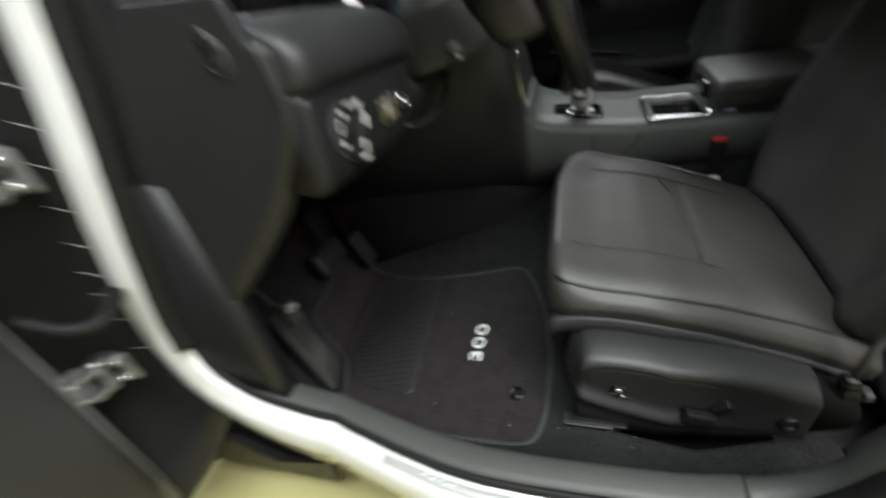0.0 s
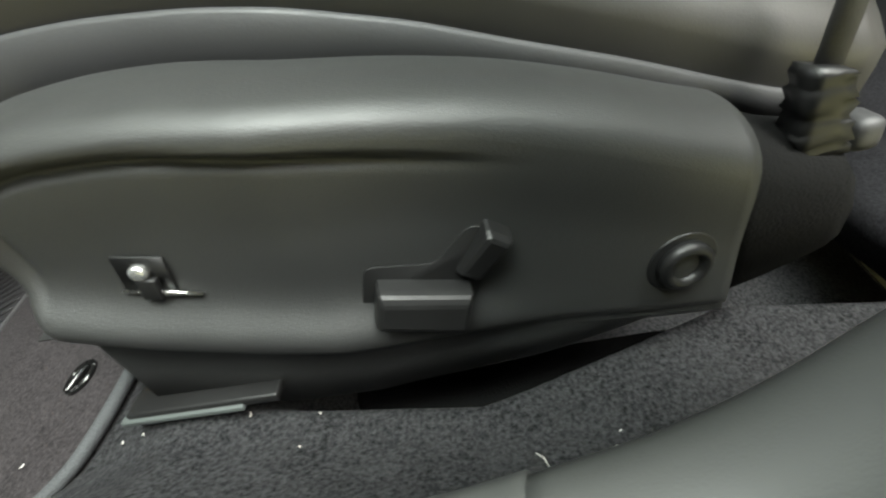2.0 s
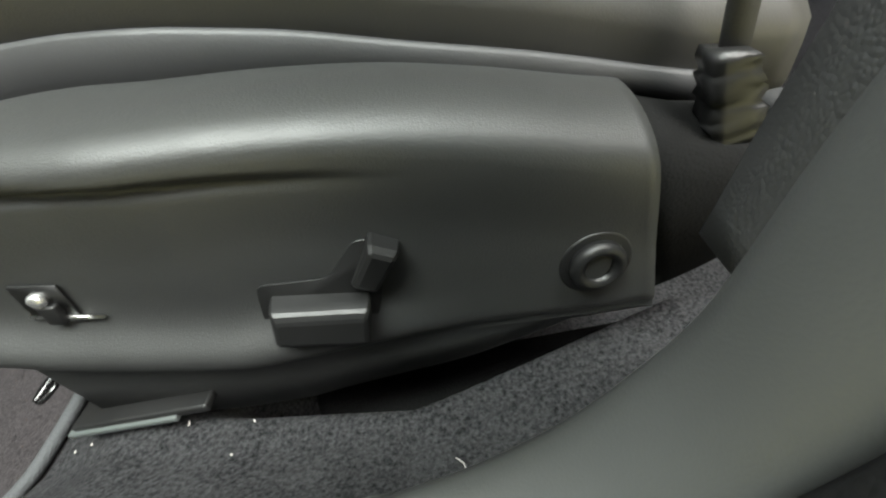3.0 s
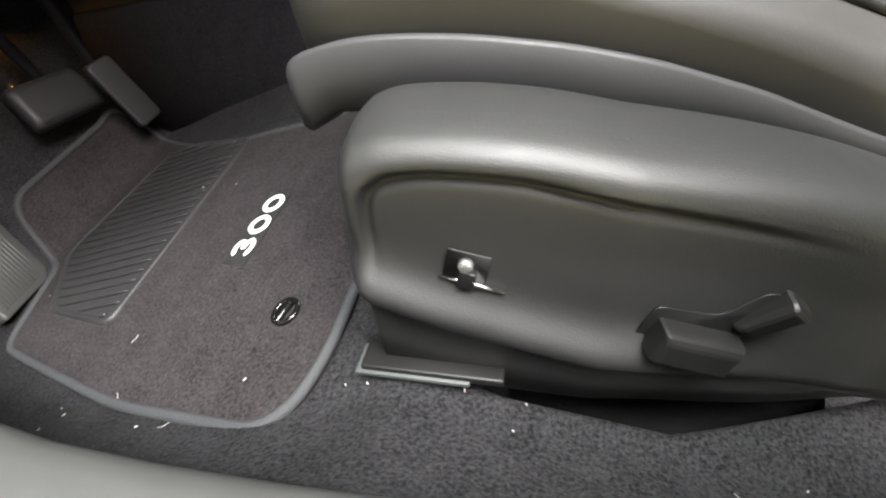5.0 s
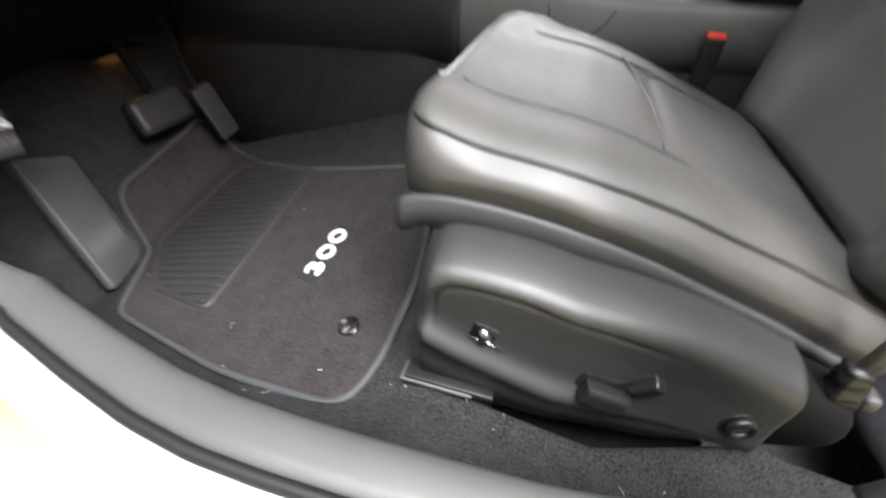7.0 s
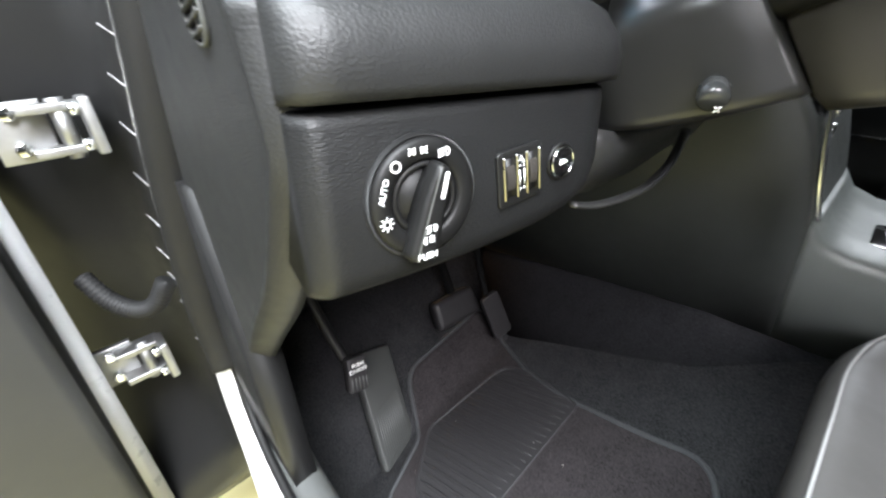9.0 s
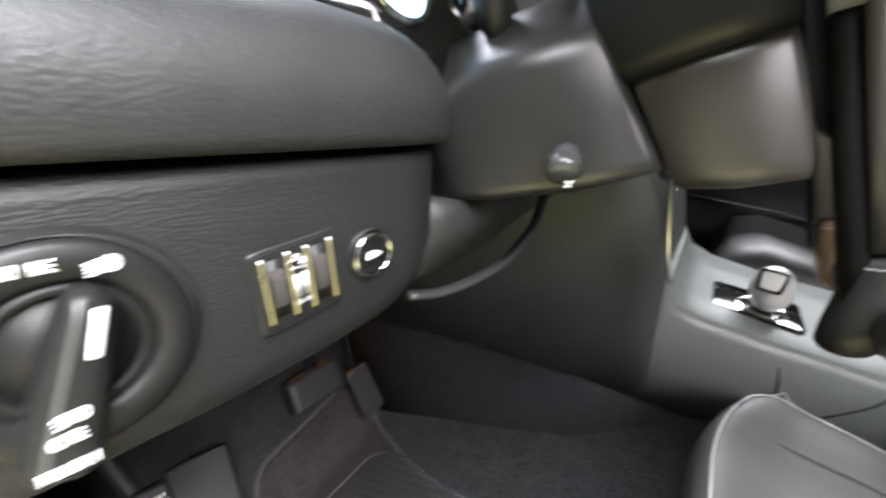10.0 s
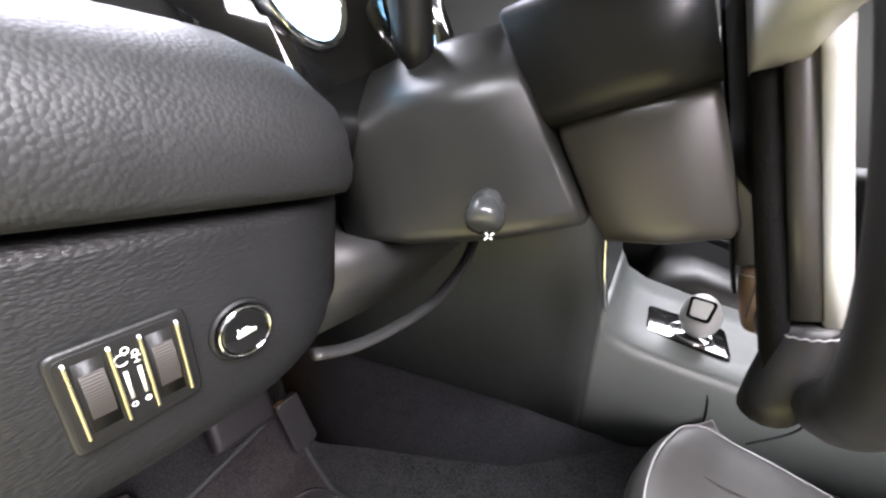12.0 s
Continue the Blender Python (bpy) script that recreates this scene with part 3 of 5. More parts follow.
# small screw pocket
part("screw_pocket", plate(rounded([(-0.0125, -0.011), (0.0125, -0.011), (0.0125, 0.011), (-0.0125, 0.011)], 0.001), 0.0012, on_shield(0.200, 0.132, -0.0685, -14)), PLASTIC_DARK, shield)
part("bracket", box((-0.005, -0.013, 0.0), (0.005, 0.0, 0.0045), 0.0012, m=on_shield(0.2015, 0.131, -0.0690, -14)), PLASTIC_DARK, shield)
part("screw", disc(0.0046, 0.0045, on_shield(0.2000, 0.1345, -0.0692), 0.0022, 20), STEEL_BRIGHT, shield, "bright screw head")
part("clip", plate([(-0.022, 0.0006), (-0.006, -0.0022), (0.006, -0.0022), (0.024, 0.0), (0.008, 0.0022), (-0.008, 0.0022)], 0.002, on_shield(0.202, 0.1200, -0.0690, -16) @ Matrix.Diagonal((0.85, 0.7, 1, 1))), SATIN, shield, "bare metal clip edge")

# powered switches
m = on_shield(0.328, 0.082, -0.0690, -20)
part("switch_base", plate(rounded([(-0.032, -0.010), (0.028, -0.010), (0.030, 0.006), (0.034, 0.040), (0.018, 0.044), (0.004, 0.020), (-0.032, 0.017)], 0.006), 0.0010, m, 0.0005), PLASTIC_DARK, shield, "black recess round the switches")
sw = loft([[m @ Vector(p) for p in ring] for ring in (
    [(-0.026, -0.013, 0.0), (0.024, -0.013, 0.0), (0.024, 0.010, 0.0), (-0.026, 0.010, 0.0)],
    [(-0.0255, -0.0135, 0.009), (0.024, -0.0135, 0.009), (0.024, 0.0095, 0.009), (-0.0255, 0.0095, 0.009)],
    [(-0.0245, -0.013, 0.0150), (0.0235, -0.0145, 0.0150), (0.0235, 0.0085, 0.0135), (-0.0245, 0.0085, 0.0135)],
    [(-0.0225, -0.0105, 0.0170), (0.0215, -0.0125, 0.0170), (0.0215, 0.0040, 0.0162), (-0.0225, 0.0040, 0.0162)])])
bmesh.ops.bevel(sw, geom=[e for e in sw.edges], offset=0.0012, segments=1, affect="EDGES")
part("cushion_switch", sw, PLASTIC_DARK, shield, "black block switch moving the cushion", smooth=False)
m2 = on_shield(0.3615, 0.0985, -0.0675, -40) @ Matrix.Scale(0.84, 4)
rc = loft([[m2 @ Vector(p) for p in ring] for ring in (
    [(-0.009, -0.020, 0.0), (0.009, -0.020, 0.0), (0.010, 0.022, 0.0), (-0.010, 0.022, 0.0)],
    [(-0.008, -0.017, 0.007), (0.008, -0.017, 0.007), (0.009, 0.020, 0.013), (-0.009, 0.020, 0.013)],
    [(-0.0065, -0.014, 0.010), (0.0065, -0.014, 0.010), (0.0070, 0.017, 0.0168), (-0.0070, 0.017, 0.0168)])])
bmesh.ops.bevel(rc, geom=[e for e in rc.edges], offset=0.0014, segments=1, affect="EDGES")
part("recline_switch", rc, PLASTIC_DARK, shield, "black lever switch moving the backrest", smooth=False)
m3 = on_shield(0.4715, 0.0515, -0.066, -30) @ Matrix.Scale(0.88, 4)
part("knob_recess", disc(0.0235, 0.003, m3, 0.0015), PLASTIC_DARK, shield)
part("lumbar_knob", ring_plate(0.009, 0.018, 0.009, m3 @ pose(0, 0, 0.002), bevel=0.0032), PLASTIC_DARK, shield, "round black lumbar knob")
part("knob_face", plate([(0.0105 * math.cos(a) * (0.8 if math.cos(a) > 0 else 1), 0.0105 * math.sin(a)) for a in np.linspace(0, 2 * math.pi, 24, endpoint=False)], 0.0055, m3 @ pose(0, 0, 0.002), 0.002), PLASTIC, shield)

# Dark sheet added under the seat, where only shade would lie.
SHADE_EDGE = ((0.215, 0.0), (0.23, -0.030), (0.25, -0.046), (0.285, -0.055), (0.32, -0.058), (0.355, -0.0565), (0.385, -0.048), (0.42, -0.034), (0.46, -0.014), (0.50, 0.012))
part("shade_sheet", loft([[Vector((x, 0.02, -0.118)), Vector((x, value(SHADE_EDGE, x) - 0.002, -0.118)), Vector((x, value(SHADE_EDGE, x), -0.096)), Vector((x, value(SHADE_EDGE, x) + 0.008, -0.088 + 0.002 * math.sin(x * 90))), Vector((x, 0.02, -0.084))] for x in np.linspace(0.215, 0.50, 40)]), SHADE_BLACK, driver_seat, "near-black sheet standing in for shade under the seat")

# rail, far bracket and belt buckle
part("rail", box((-0.042, -0.014, -0.004), (0.064, 0.014, 0.003), 0.002, m=pose(0.157, -0.060, 0.029, 0, 1, 0)), PLASTIC_DARK, driver_seat, "black seat rail cover")
part("rail_cap", box((-0.046, -0.0165, -0.0055), (0.040, 0.010, -0.0010), 0.0012, m=pose(0.157, -0.060, 0.029, 0, 1, 0)), RAIL_GREY, driver_seat, "pale grey rail end cap")
bk = bmesh.new()
rings_ = []
for k in range(15):
    t, crumple = k / 14, 1 + 0.10 * math.sin(2.6 * k) + 0.05 * math.sin(5.1 * k)
    rings_.append([Vector((0.553 - 0.006 * t + (0.0135 - 0.004 * t) * crumple * px, -0.006 + 0.010 * crumple * py, 0.086 + 0.048 * t + 0.002 * px * math.sin(1.7 * k))) for px, py in ((-1, -0.8), (-0.5, -1), (0.4, -0.9), (1, -1), (1.05, 0), (1, 1), (0, 0.9), (-1, 1), (-1.05, 0))])
loft(rings_, bm=bk)
part("belt_anchor", bk, PLASTIC_DARK, driver_seat, "crinkled black belt anchor sleeve")
part("belt_webbing", loft([[Vector((x + 0.002, y - 0.012, z)), Vector((x + 0.015, y - 0.014, z)), Vector((x + 0.015, y - 0.0125, z)), Vector((x + 0.002, y - 0.0105, z))] for x, y, z in ((0.541, 0.008, 0.122), (0.548, 0.010, 0.19), (0.568, 0.006, 0.30), (0.605, -0.010, 0.45), (0.67, -0.04, 0.70))]), BELT, driver_seat, "grey seat belt webbing")


def back_ring(s):
    """Section across the backrest, s from the bottom up."""
    x0, z0 = 0.568 + 0.23 * s, 0.18 + 0.60 * s
    w = (1 - 0.10 * s) * (0.84 + 0.16 * min(1, s * 5))
    bol = 0.062 * (1 - 0.35 * s) * min(1, s * 3)
    prof = [(0.14, 0.02), (0.10, -0.012), (0.03, -0.018), (-0.02 - bol * 0.5, -0.010), (-0.035 - bol * 0.6, 0.012), (-0.03 - bol * 0.62, 0.045), (-0.012 - bol * 0.3, 0.085), (0.0, 0.115), (0.004, 0.20), (0.006, 0.288)]
    full = prof + [(a, 0.576 - y) for a, y in prof[::-1][1:]]
    return [Vector((x0 + a * 0.94, 0.288 + (y - 0.288) * w, z0 - a * 0.34)) for a, y in full]


part("backrest", loft([back_ring(s) for s in np.linspace(0, 1, 30)]), LEATHER, driver_seat, "black leather backrest with raised bolsters")
for off in (0.094, 0.482):
    part("piping", tube([Vector((0.568 + 0.23 * s - 0.006, 0.288 + (off - 0.288) * (1 - 0.1 * s), 0.18 + 0.60 * s + 0.002)) for s in np.linspace(0.06, 0.98, 24)], 0.002, 6), PIPING, driver_seat)

flap = part("side_flap", plate([(-0.034, -0.020), (0.030, -0.014), (0.006, 0.016)], 0.003, frame_matrix((0.180, 0.5905, 0.268), (1, 0, 0), (0, 0.2, 1))), LEATHER, driver_seat)
part("flap_edge", tube([(0.146, 0.5875, 0.2485), (0.186, 0.5905, 0.285), (0.210, 0.5880, 0.254)], 0.0012, 6), THREAD, flap, "pale bound edge")

buckle = thing("belt_buckle", None, "black seat belt buckle with a red release button", "belt buckle")
part("body", box((0.462, 0.585, 0.155), (0.496, 0.607, 0.288), 0.005), PLASTIC_DARK, buckle)
part("button", box((0.464, 0.587, 0.286), (0.494, 0.605, 0.295), 0.003), RED, buckle, "red release button")
part("label", box((0.466, 0.5835, 0.170), (0.490, 0.5855, 0.195), 0.0005), WHITE_INK, buckle, "small pale label")

# ---- floor mat ----
floor_mat = thing("floor_mat", None, "charcoal carpet floor mat with bound edge", "floor mat")
MAT_OUT = [(-0.31, -0.049), (-0.14, -0.094), (0.05, -0.118), (0.074, -0.06), (0.082, 0.06), (0.06, 0.22), (0.0, 0.355), (-0.10, 0.352), (-0.32, 0.372), (-0.40, 0.40), (-0.55, 0.465), (-0.62, 0.47), (-0.62, 0.20), (-0.495, 0.128), (-0.435, -0.014)]
mo = rounded(MAT_OUT, [0.06, 0.05, 0.05, 0.05, 0.03, 0.06, 0.08, 0.05, 0.05, 0.04, 0.05, 0.04, 0.04, 0.025, 0.03], 6)


def even(poly, step):
    """A closed outline with its points at even steps."""
    p = [Vector((*q, 0)) for q in poly] + [Vector((*poly[0], 0))]
    d = [0.0]
    for a_, b_ in zip(p, p[1:]):
        d.append(d[-1] + (b_ - a_).length)
    n = int(d[-1] / step)
    at = [d[-1] * k / n for k in range(n)]
    return list(zip(np.interp(at, d, [q.x for q in p]).tolist(), np.interp(at, d, [q.y for q in p]).tolist()))


mo = even(mo, 0.01)


def mat_point(x, y, h):
    z = floor_z(x, max(y, -0.085)) + h
    return Vector((x, y, z))


bm = bmesh.new()
cx, cy = -0.22, 0.15
rings = []
for k in range(0, 30):
    s = 1 - k / 30
    rings.append([mat_point(cx + (x - cx) * s, cy + (y - cy) * s, 0.009) for x, y in mo])
rings = [[mat_point(x, y, -0.002) for x, y in mo]] + rings
rings.append([mat_point(cx + (x - cx) * 0.002, cy + (y - cy) * 0.002, 0.009) for x, y in mo])
part("carpet_face", loft(rings, caps=False), MAT_PILE, floor_mat, "worn charcoal carpet pile")
part("binding", tube([mat_point(x, y, 0.008) for x, y in mo], 0.0052, 8, closed=True), BINDING, floor_mat, "corded edge binding")
TR = [(-0.247, -0.001), (-0.405, 0.036), (-0.498, 0.155), (-0.465, 0.395), (-0.38, 0.400), (-0.240, 0.362)]
tro = even(rounded(TR, [0.02, 0.02, 0.02, 0.04, 0.02, 0.01], 5), 0.01)
tcx, tcy = -0.36, 0.21
pad = part("heel_pad", loft([[mat_point(tcx + (x - tcx) * s, tcy + (y - tcy) * s, h) for x, y in tro] for s, h in [(1.0, 0.008), (0.995, 0.0130), (0.97, 0.0140), (0.965, 0.0120)] + [(0.95 - 0.0725 * k, 0.0120) for k in range(14)]], caps=False), TREAD, floor_mat, "ribbed black rubber heel pad")


def inside(x, y, poly):
    c = False
    for (x1, y1), (x2, y2) in zip(poly, poly[1:] + poly[:1]):
        if (y1 > y) != (y2 > y) and x < (x2 - x1) * (y - y1) / (y2 - y1) + x1:
            c = not c
    return c


shrunk = [(tcx + (x - tcx) * 0.93, tcy + (y - tcy) * 0.95) for x, y in tro]
for k in range(26):
    yy = -0.005 + 0.0165 * k
    seg = [x for x in np.arange(-0.54, -0.18, 0.004) if inside(x, yy + 0.05 * (x + 0.35), shrunk)]
    if len(seg) > 3:
        part("rib", tube([mat_point(x, yy + 0.05 * (x + 0.35), 0.0130) for x in np.linspace(seg[0], seg[-1], 16)], [0.0006, 0.0026] + [0.0034] * 12 + [0.0026, 0.0006], 6, flat=0.8), TREAD, pad)

# woven tag with raised numerals, drawn as plain rings
tagm = Matrix.Translation(mat_point(-0.094, 0.124, 0.0092)) @ frame_matrix((0, 0, 0), (0.08, 1, 0.203), (-1, 0.08, -0.233))
tag = part("tag", plate([(-0.062, -0.019), (0.053, -0.020), (0.064, 0.020), (-0.056, 0.021)], 0.0012, tagm, 0.0004), TAG, floor_mat, "black woven tag with silver numerals")


def oval(cx, cy, rx, ry, w, m, a0=0.0, a1=2 * math.pi, n=36):
    full = abs(a1 - a0 - 2 * math.pi) < 1e-6
    rings = []
    for k in range(n if full else n + 1):
        a = a0 + (a1 - a0) * k / n
        c, s = math.cos(a), math.sin(a)
        rings.append([m @ Vector((cx + (rx + d) * c, cy + (ry + d) * s, h)) for d, h in ((-w, 0.001), (-w, 0.0022), (0, 0.0026), (w, 0.0022), (w, 0.001))])
    if full:
        rings.append(rings[0])
    bm = loft(rings, caps=not full)
    bmesh.ops.remove_doubles(bm, verts=bm.verts[:], dist=1e-6)
    return bm


part("numeral", oval(0.040, 0.0, 0.0125, 0.0130, 0.0033, tagm), WHITE_INK, tag, "silver embroidered ring")
part("numeral", oval(0.003, 0.0, 0.0125, 0.0130, 0.0033, tagm), WHITE_INK, tag, "silver embroidered ring")
bm = oval(-0.035, 0.0068, 0.0095, 0.0062, 0.0030, tagm, radians(-100), radians(160), 20)
b2 = oval(-0.035, -0.0068, 0.0110, 0.0066, 0.0030, tagm, radians(-160), radians(100), 20)
me_ = bpy.data.meshes.new("arc")
b2.to_mesh(me_)
b2.free()
bm.from_mesh(me_)
bm.transform(Matrix.Translation((0, 0, 0.0006)))
part("numeral", bm, WHITE_INK, tag, "silver embroidered double arc")
rm = Matrix.Translation(mat_point(0.012, -0.008, 0.0095)) @ frame_matrix((0, 0, 0), (1, 0, 0.248), (0, 1, 0.183))
anchor = part("anchor_ring", ring_plate(0.0105, 0.0155, 0.0035, rm), GLOSS_BLACK, floor_mat, "black twist anchor ring")
part("anchor_bar", box((-0.014, -0.0035, 0.001), (0.010, 0.0035, 0.006), 0.0015, m=rm @ pose(0, 0, 0, 0, 0, 70)), GLOSS_BLACK, anchor)

# ---- pedals ----
brake = thing("brake_pedal", None, "worn black rubber brake pedal", "pedal")
m = frame_matrix((-0.617, 0.366, 0.082), (0.05, 1, 0.0), (-0.45, 0, 0.9))
part("pad", plate(rounded([(-0.070, -0.036), (0.070, -0.036), (0.065, 0.038), (-0.065, 0.038)], 0.014), 0.030, m, 0.014, 5), TREAD, brake, "rounded rubber pad")
# Both pedal arms are blackened to vanish in the footwell's shade.
part("arm", tube(spline([(-0.620, 0.376, 0.088), (-0.645, 0.38, 0.15), (-0.70, 0.385, 0.28), (-0.73, 0.385, 0.50)], 14), 0.011, 10), SHADE_BLACK, brake)
gas = thing("accelerator_pedal", None, "long black accelerator pedal", "pedal")
m = frame_matrix((-0.522, 0.422, 0.077), (0.12, 1, 0.18), (-0.28, -0.2, 0.95))
part("pad", plate(rounded([(-0.026, -0.062), (0.028, -0.060), (0.026, 0.06), (-0.026, 0.06)], 0.010), 0.014, m, 0.004), TREAD, gas)
part("arm", tube(spline([(-0.54, 0.415, 0.12), (-0.59, 0.44, 0.22), (-0.66, 0.46, 0.50)], 10), 0.009, 8), SHADE_BLACK, gas)
rest = thing("foot_rest", None, "ribbed black plastic foot rest beside the mat", "foot rest")
m = frame_matrix((-0.560, 0.050, -0.025), (-0.44, 0.9, 0.05), (-0.47, 0.0, 0.88))
rp = part("plate", plate(rounded([(-0.058, -0.096), (0.056, -0.112), (0.150, 0.085), (0.052, 0.14)], 0.008), 0.02, m, 0.004), PLASTIC_SOFT, rest)
for k in range(13):
    part("rib", tube([m @ Vector((-0.042 + 0.0072 * k, -0.088 - 0.0010 * k, 0.0200)), m @ Vector((0.008 + 0.0068 * k, 0.010 - 0.0010 * k, 0.0200))], 0.0016, 6), PLASTIC_SOFT, rp)
park = thing("parking_brake_pedal", None, "small ribbed parking brake pedal with white lettering", "pedal")
m = frame_matrix((-0.478, -0.001, 0.206), (0.0, 1, -0.2), (-0.25, -0.05, 1))
pp = part("pad", plate(rounded([(-0.0185, -0.031), (0.0185, -0.031), (0.0185, 0.031), (-0.0185, 0.031)], 0.006), 0.018, m, 0.004), TREAD, park)
writing("lettering", "PUSH\nON/OFF", 0.0098, m @ pose(0, 0.013, 0.0182), WHITE_INK, pp, "white lettering")
for k in range(5):
    part("rib", tube([m @ Vector((-0.014 + 0.007 * k, -0.027, 0.018)), m @ Vector((-0.014 + 0.007 * k, -0.004, 0.018))], 0.0016, 6), PLASTIC_SOFT, pp)
part("arm", tube(spline([(-0.482, -0.001, 0.209), (-0.515, -0.013, 0.275), (-0.58, -0.035, 0.45)], 10), 0.010, 8), PLASTIC_DARK, park)

tell = thing("footwell_lamp", None, "small amber lamp glowing on the dark bulkhead", "lamp")
part("housing", plate(rounded([(-0.03, -0.035), (0.03, -0.035), (0.03, 0.03), (-0.03, 0.03)], 0.006), 0.010, frame_matrix((-0.812, 0.458, 0.158), (0, 1, 0), (0, 0, 1)), 0.003), PLASTIC_DARK, tell)
# Hood added to hide the bulb from higher viewpoints.
part("hood", box((-0.812, 0.330, 0.184), (-0.712, 0.490, 0.187), 0.001), PLASTIC_DARK, tell)
part("bulb", disc(0.011, 0.010, frame_matrix((-0.804, 0.450, 0.171), (0, 1, 0), (0, 0, 1)), 0.004, 20), LAMP_AMBER, tell, "glowing amber lens")
part("bulb", disc(0.004, 0.005, frame_matrix((-0.804, 0.472, 0.166), (0, 1, 0), (0, 0, 1)), 0.002, 14), LAMP_AMBER, tell, "tiny second amber lens")

# loose fibres on the carpet
rng = random.Random(7)
bm = bmesh.new()
for k in range(22):
    x, y = rng.uniform(-0.30, 0.46), rng.uniform(-0.125, -0.07)
    if rng.random() < 0.3:
        x, y = rng.uniform(-0.5, 0.05), rng.uniform(-0.04, 0.3)
    z = floor_z(x, y) + (0.012 if inside(x, y, mo) else 0.003)
    a, l = rng.uniform(0, 6.3), rng.choice((0.0008, 0.0010, 0.0012, 0.0016, 0.005))
    d = Vector((math.cos(a), math.sin(a), 0.2)) * l
    e = Vector((-d.y, d.x, 0)) * 0.3
    tube([Vector((x, y, z)) - d + e, Vector((x, y, z)), Vector((x, y, z)) + d + e], 0.00045 if l < 0.003 else 0.0002, 5, bm=bm)
tagged(link("carpet_lint", bm, LINT), "pale lint and fibres lying on the carpet", "lint", kind="stuff")

# ---- dashboard ----
# section of the pad and the panel below it (x, z)
PAD = [(-0.124, 0.664), (-0.1155, 0.6655), (-0.113, 0.672), (-0.1125, 0.688), (-0.116, 0.704), (-0.126, 0.718), (-0.145, 0.729), (-0.18, 0.738), (-0.25, 0.745), (-0.45, 0.75), (-0.45, 0.70), (-0.16, 0.66)]


# the driver's face of the dashboard turns inwards by nine degrees and falls towards the column
DY = Matrix.Translation((-0.128, 0, 0)) @ pose(0, 0, 0, 0, 0, -9) @ Matrix.Translation((0.128, 0, 0))
DT = DY @ Matrix.Translation((-0.0065, -0.024, 0.019)) @ Matrix.Translation((0, 0.03, 0.662)) @ pose(0, 0, 0, -3.6, 0, 0) @ Matrix.Translation((0, -0.03, -0.662))
CAP = Matrix.Translation((-0.030, -0.018, 0.008))      # the dashboard's end, from the plan of its parts


def pad_ring(y, s):
    return [DT @ Vector((x - 0.05 * s ** 2 - (0.016 * (max(0.0, -0.113 - y) / 0.016) ** 2 if x > -0.2 else 0), y, 0.662 + (z - 0.662) * (1 - 0.86 * s ** 1.6))) for x, z in PAD]


dashboard = thing("dashboard", None, "dark grained dashboard with a padded top", "dashboard", kind="structure")
ysh = [(-0.129, 0.10), (-0.126, 0.04), (-0.119, 0.0), (-0.10, 0.0)] + [(-0.08 + 0.02 * k, 0.0) for k in range(8)] + [(0.085, 0.03), (0.105, 0.10), (0.122, 0.22), (0.138, 0.40), (0.150, 0.62), (0.159, 0.85), (0.163, 1.0)]
part("pad", loft([pad_ring(y, s) for y, s in ysh]), DASH_PAD, dashboard, "pebble-grained padded upper dashboard")
LOW = [(-0.130, 0.661), (-0.1235, 0.659), (-0.1215, 0.652), (-0.121, 0.60)]


def low_ring(y):
    zb = value(((-0.13, 0.541), (-0.06, 0.541), (0.0, 0.544), (0.05, 0.549), (0.09, 0.556), (0.13, 0.575), (0.17, 0.60)), y)
    front = LOW + [(-0.1215, zb + 0.022), (-0.125, zb + 0.009), (-0.134, zb + 0.001), (-0.152, zb + 0.004), (-0.24, zb + 0.022), (-0.45, zb + 0.035), (-0.45, 0.66)]
    back = 0.016 * (max(0.0, -0.113 - y) / 0.016) ** 2
    back += 0.045 * (max(0.0, y - 0.105) / 0.061) ** 2
    return [DT @ Vector((x - back if x > -0.2 else x, y, z)) for x, z in front]


part("lower_panel", loft([low_ring(y) for y in [-0.128, -0.126, -0.123, -0.119, -0.115] + list(np.linspace(-0.110, 0.166, 28))]), DASH_LOWER, dashboard, "grained lower panel with light controls")
END = [(-0.150, 0.705), (-0.142, 0.668), (-0.166, 0.625), (-0.20, 0.580), (-0.237, 0.537), (-0.325, 0.450), (-0.414, 0.352), (-0.516, 0.324), (-0.480, 0.430), (-0.425, 0.566), (-0.374, 0.676), (-0.331, 0.754), (-0.302, 0.80), (-0.17, 0.79)]
m = CAP @ frame_matrix((0, -0.1235, 0), (1, 0, 0), (0, 0, 1))
endcap = part("end_cap", plate(rounded(END, 0.012, 4), 0.014, m, 0.004), DASH_PAD, dashboard, "plain dashboard end cap with a round vent", smooth=False)
CREASE = [(-0.155, 0.738), (-0.148, 0.673), (-0.166, 0.634), (-0.235, 0.540), (-0.325, 0.452), (-0.414, 0.354)]
EDGE = [(-0.134, 0.735), (-0.131, 0.664), (-0.148, 0.610), (-0.222, 0.512), (-0.312, 0.424), (-0.402, 0.334)]
ca, cb = spline([(*p, 0) for p in CREASE], 30), spline([(*p, 0) for p in EDGE], 30)
part("wing", loft([[CAP @ v for v in (Vector((p.x, -0.1385, p.y)), Vector((p.x + 0.006, -0.1380, p.y - 0.003)), Vector((q.x - 0.005, -0.120, q.y + 0.002)), Vector((q.x - 0.003, -0.112, q.y)), Vector((q.x - 0.015, -0.108, q.y + 0.008)), Vector((p.x - 0.004, -0.118, p.y + 0.003)))] for p, q in zip(ca, cb)]), DASH_PAD, dashboard)
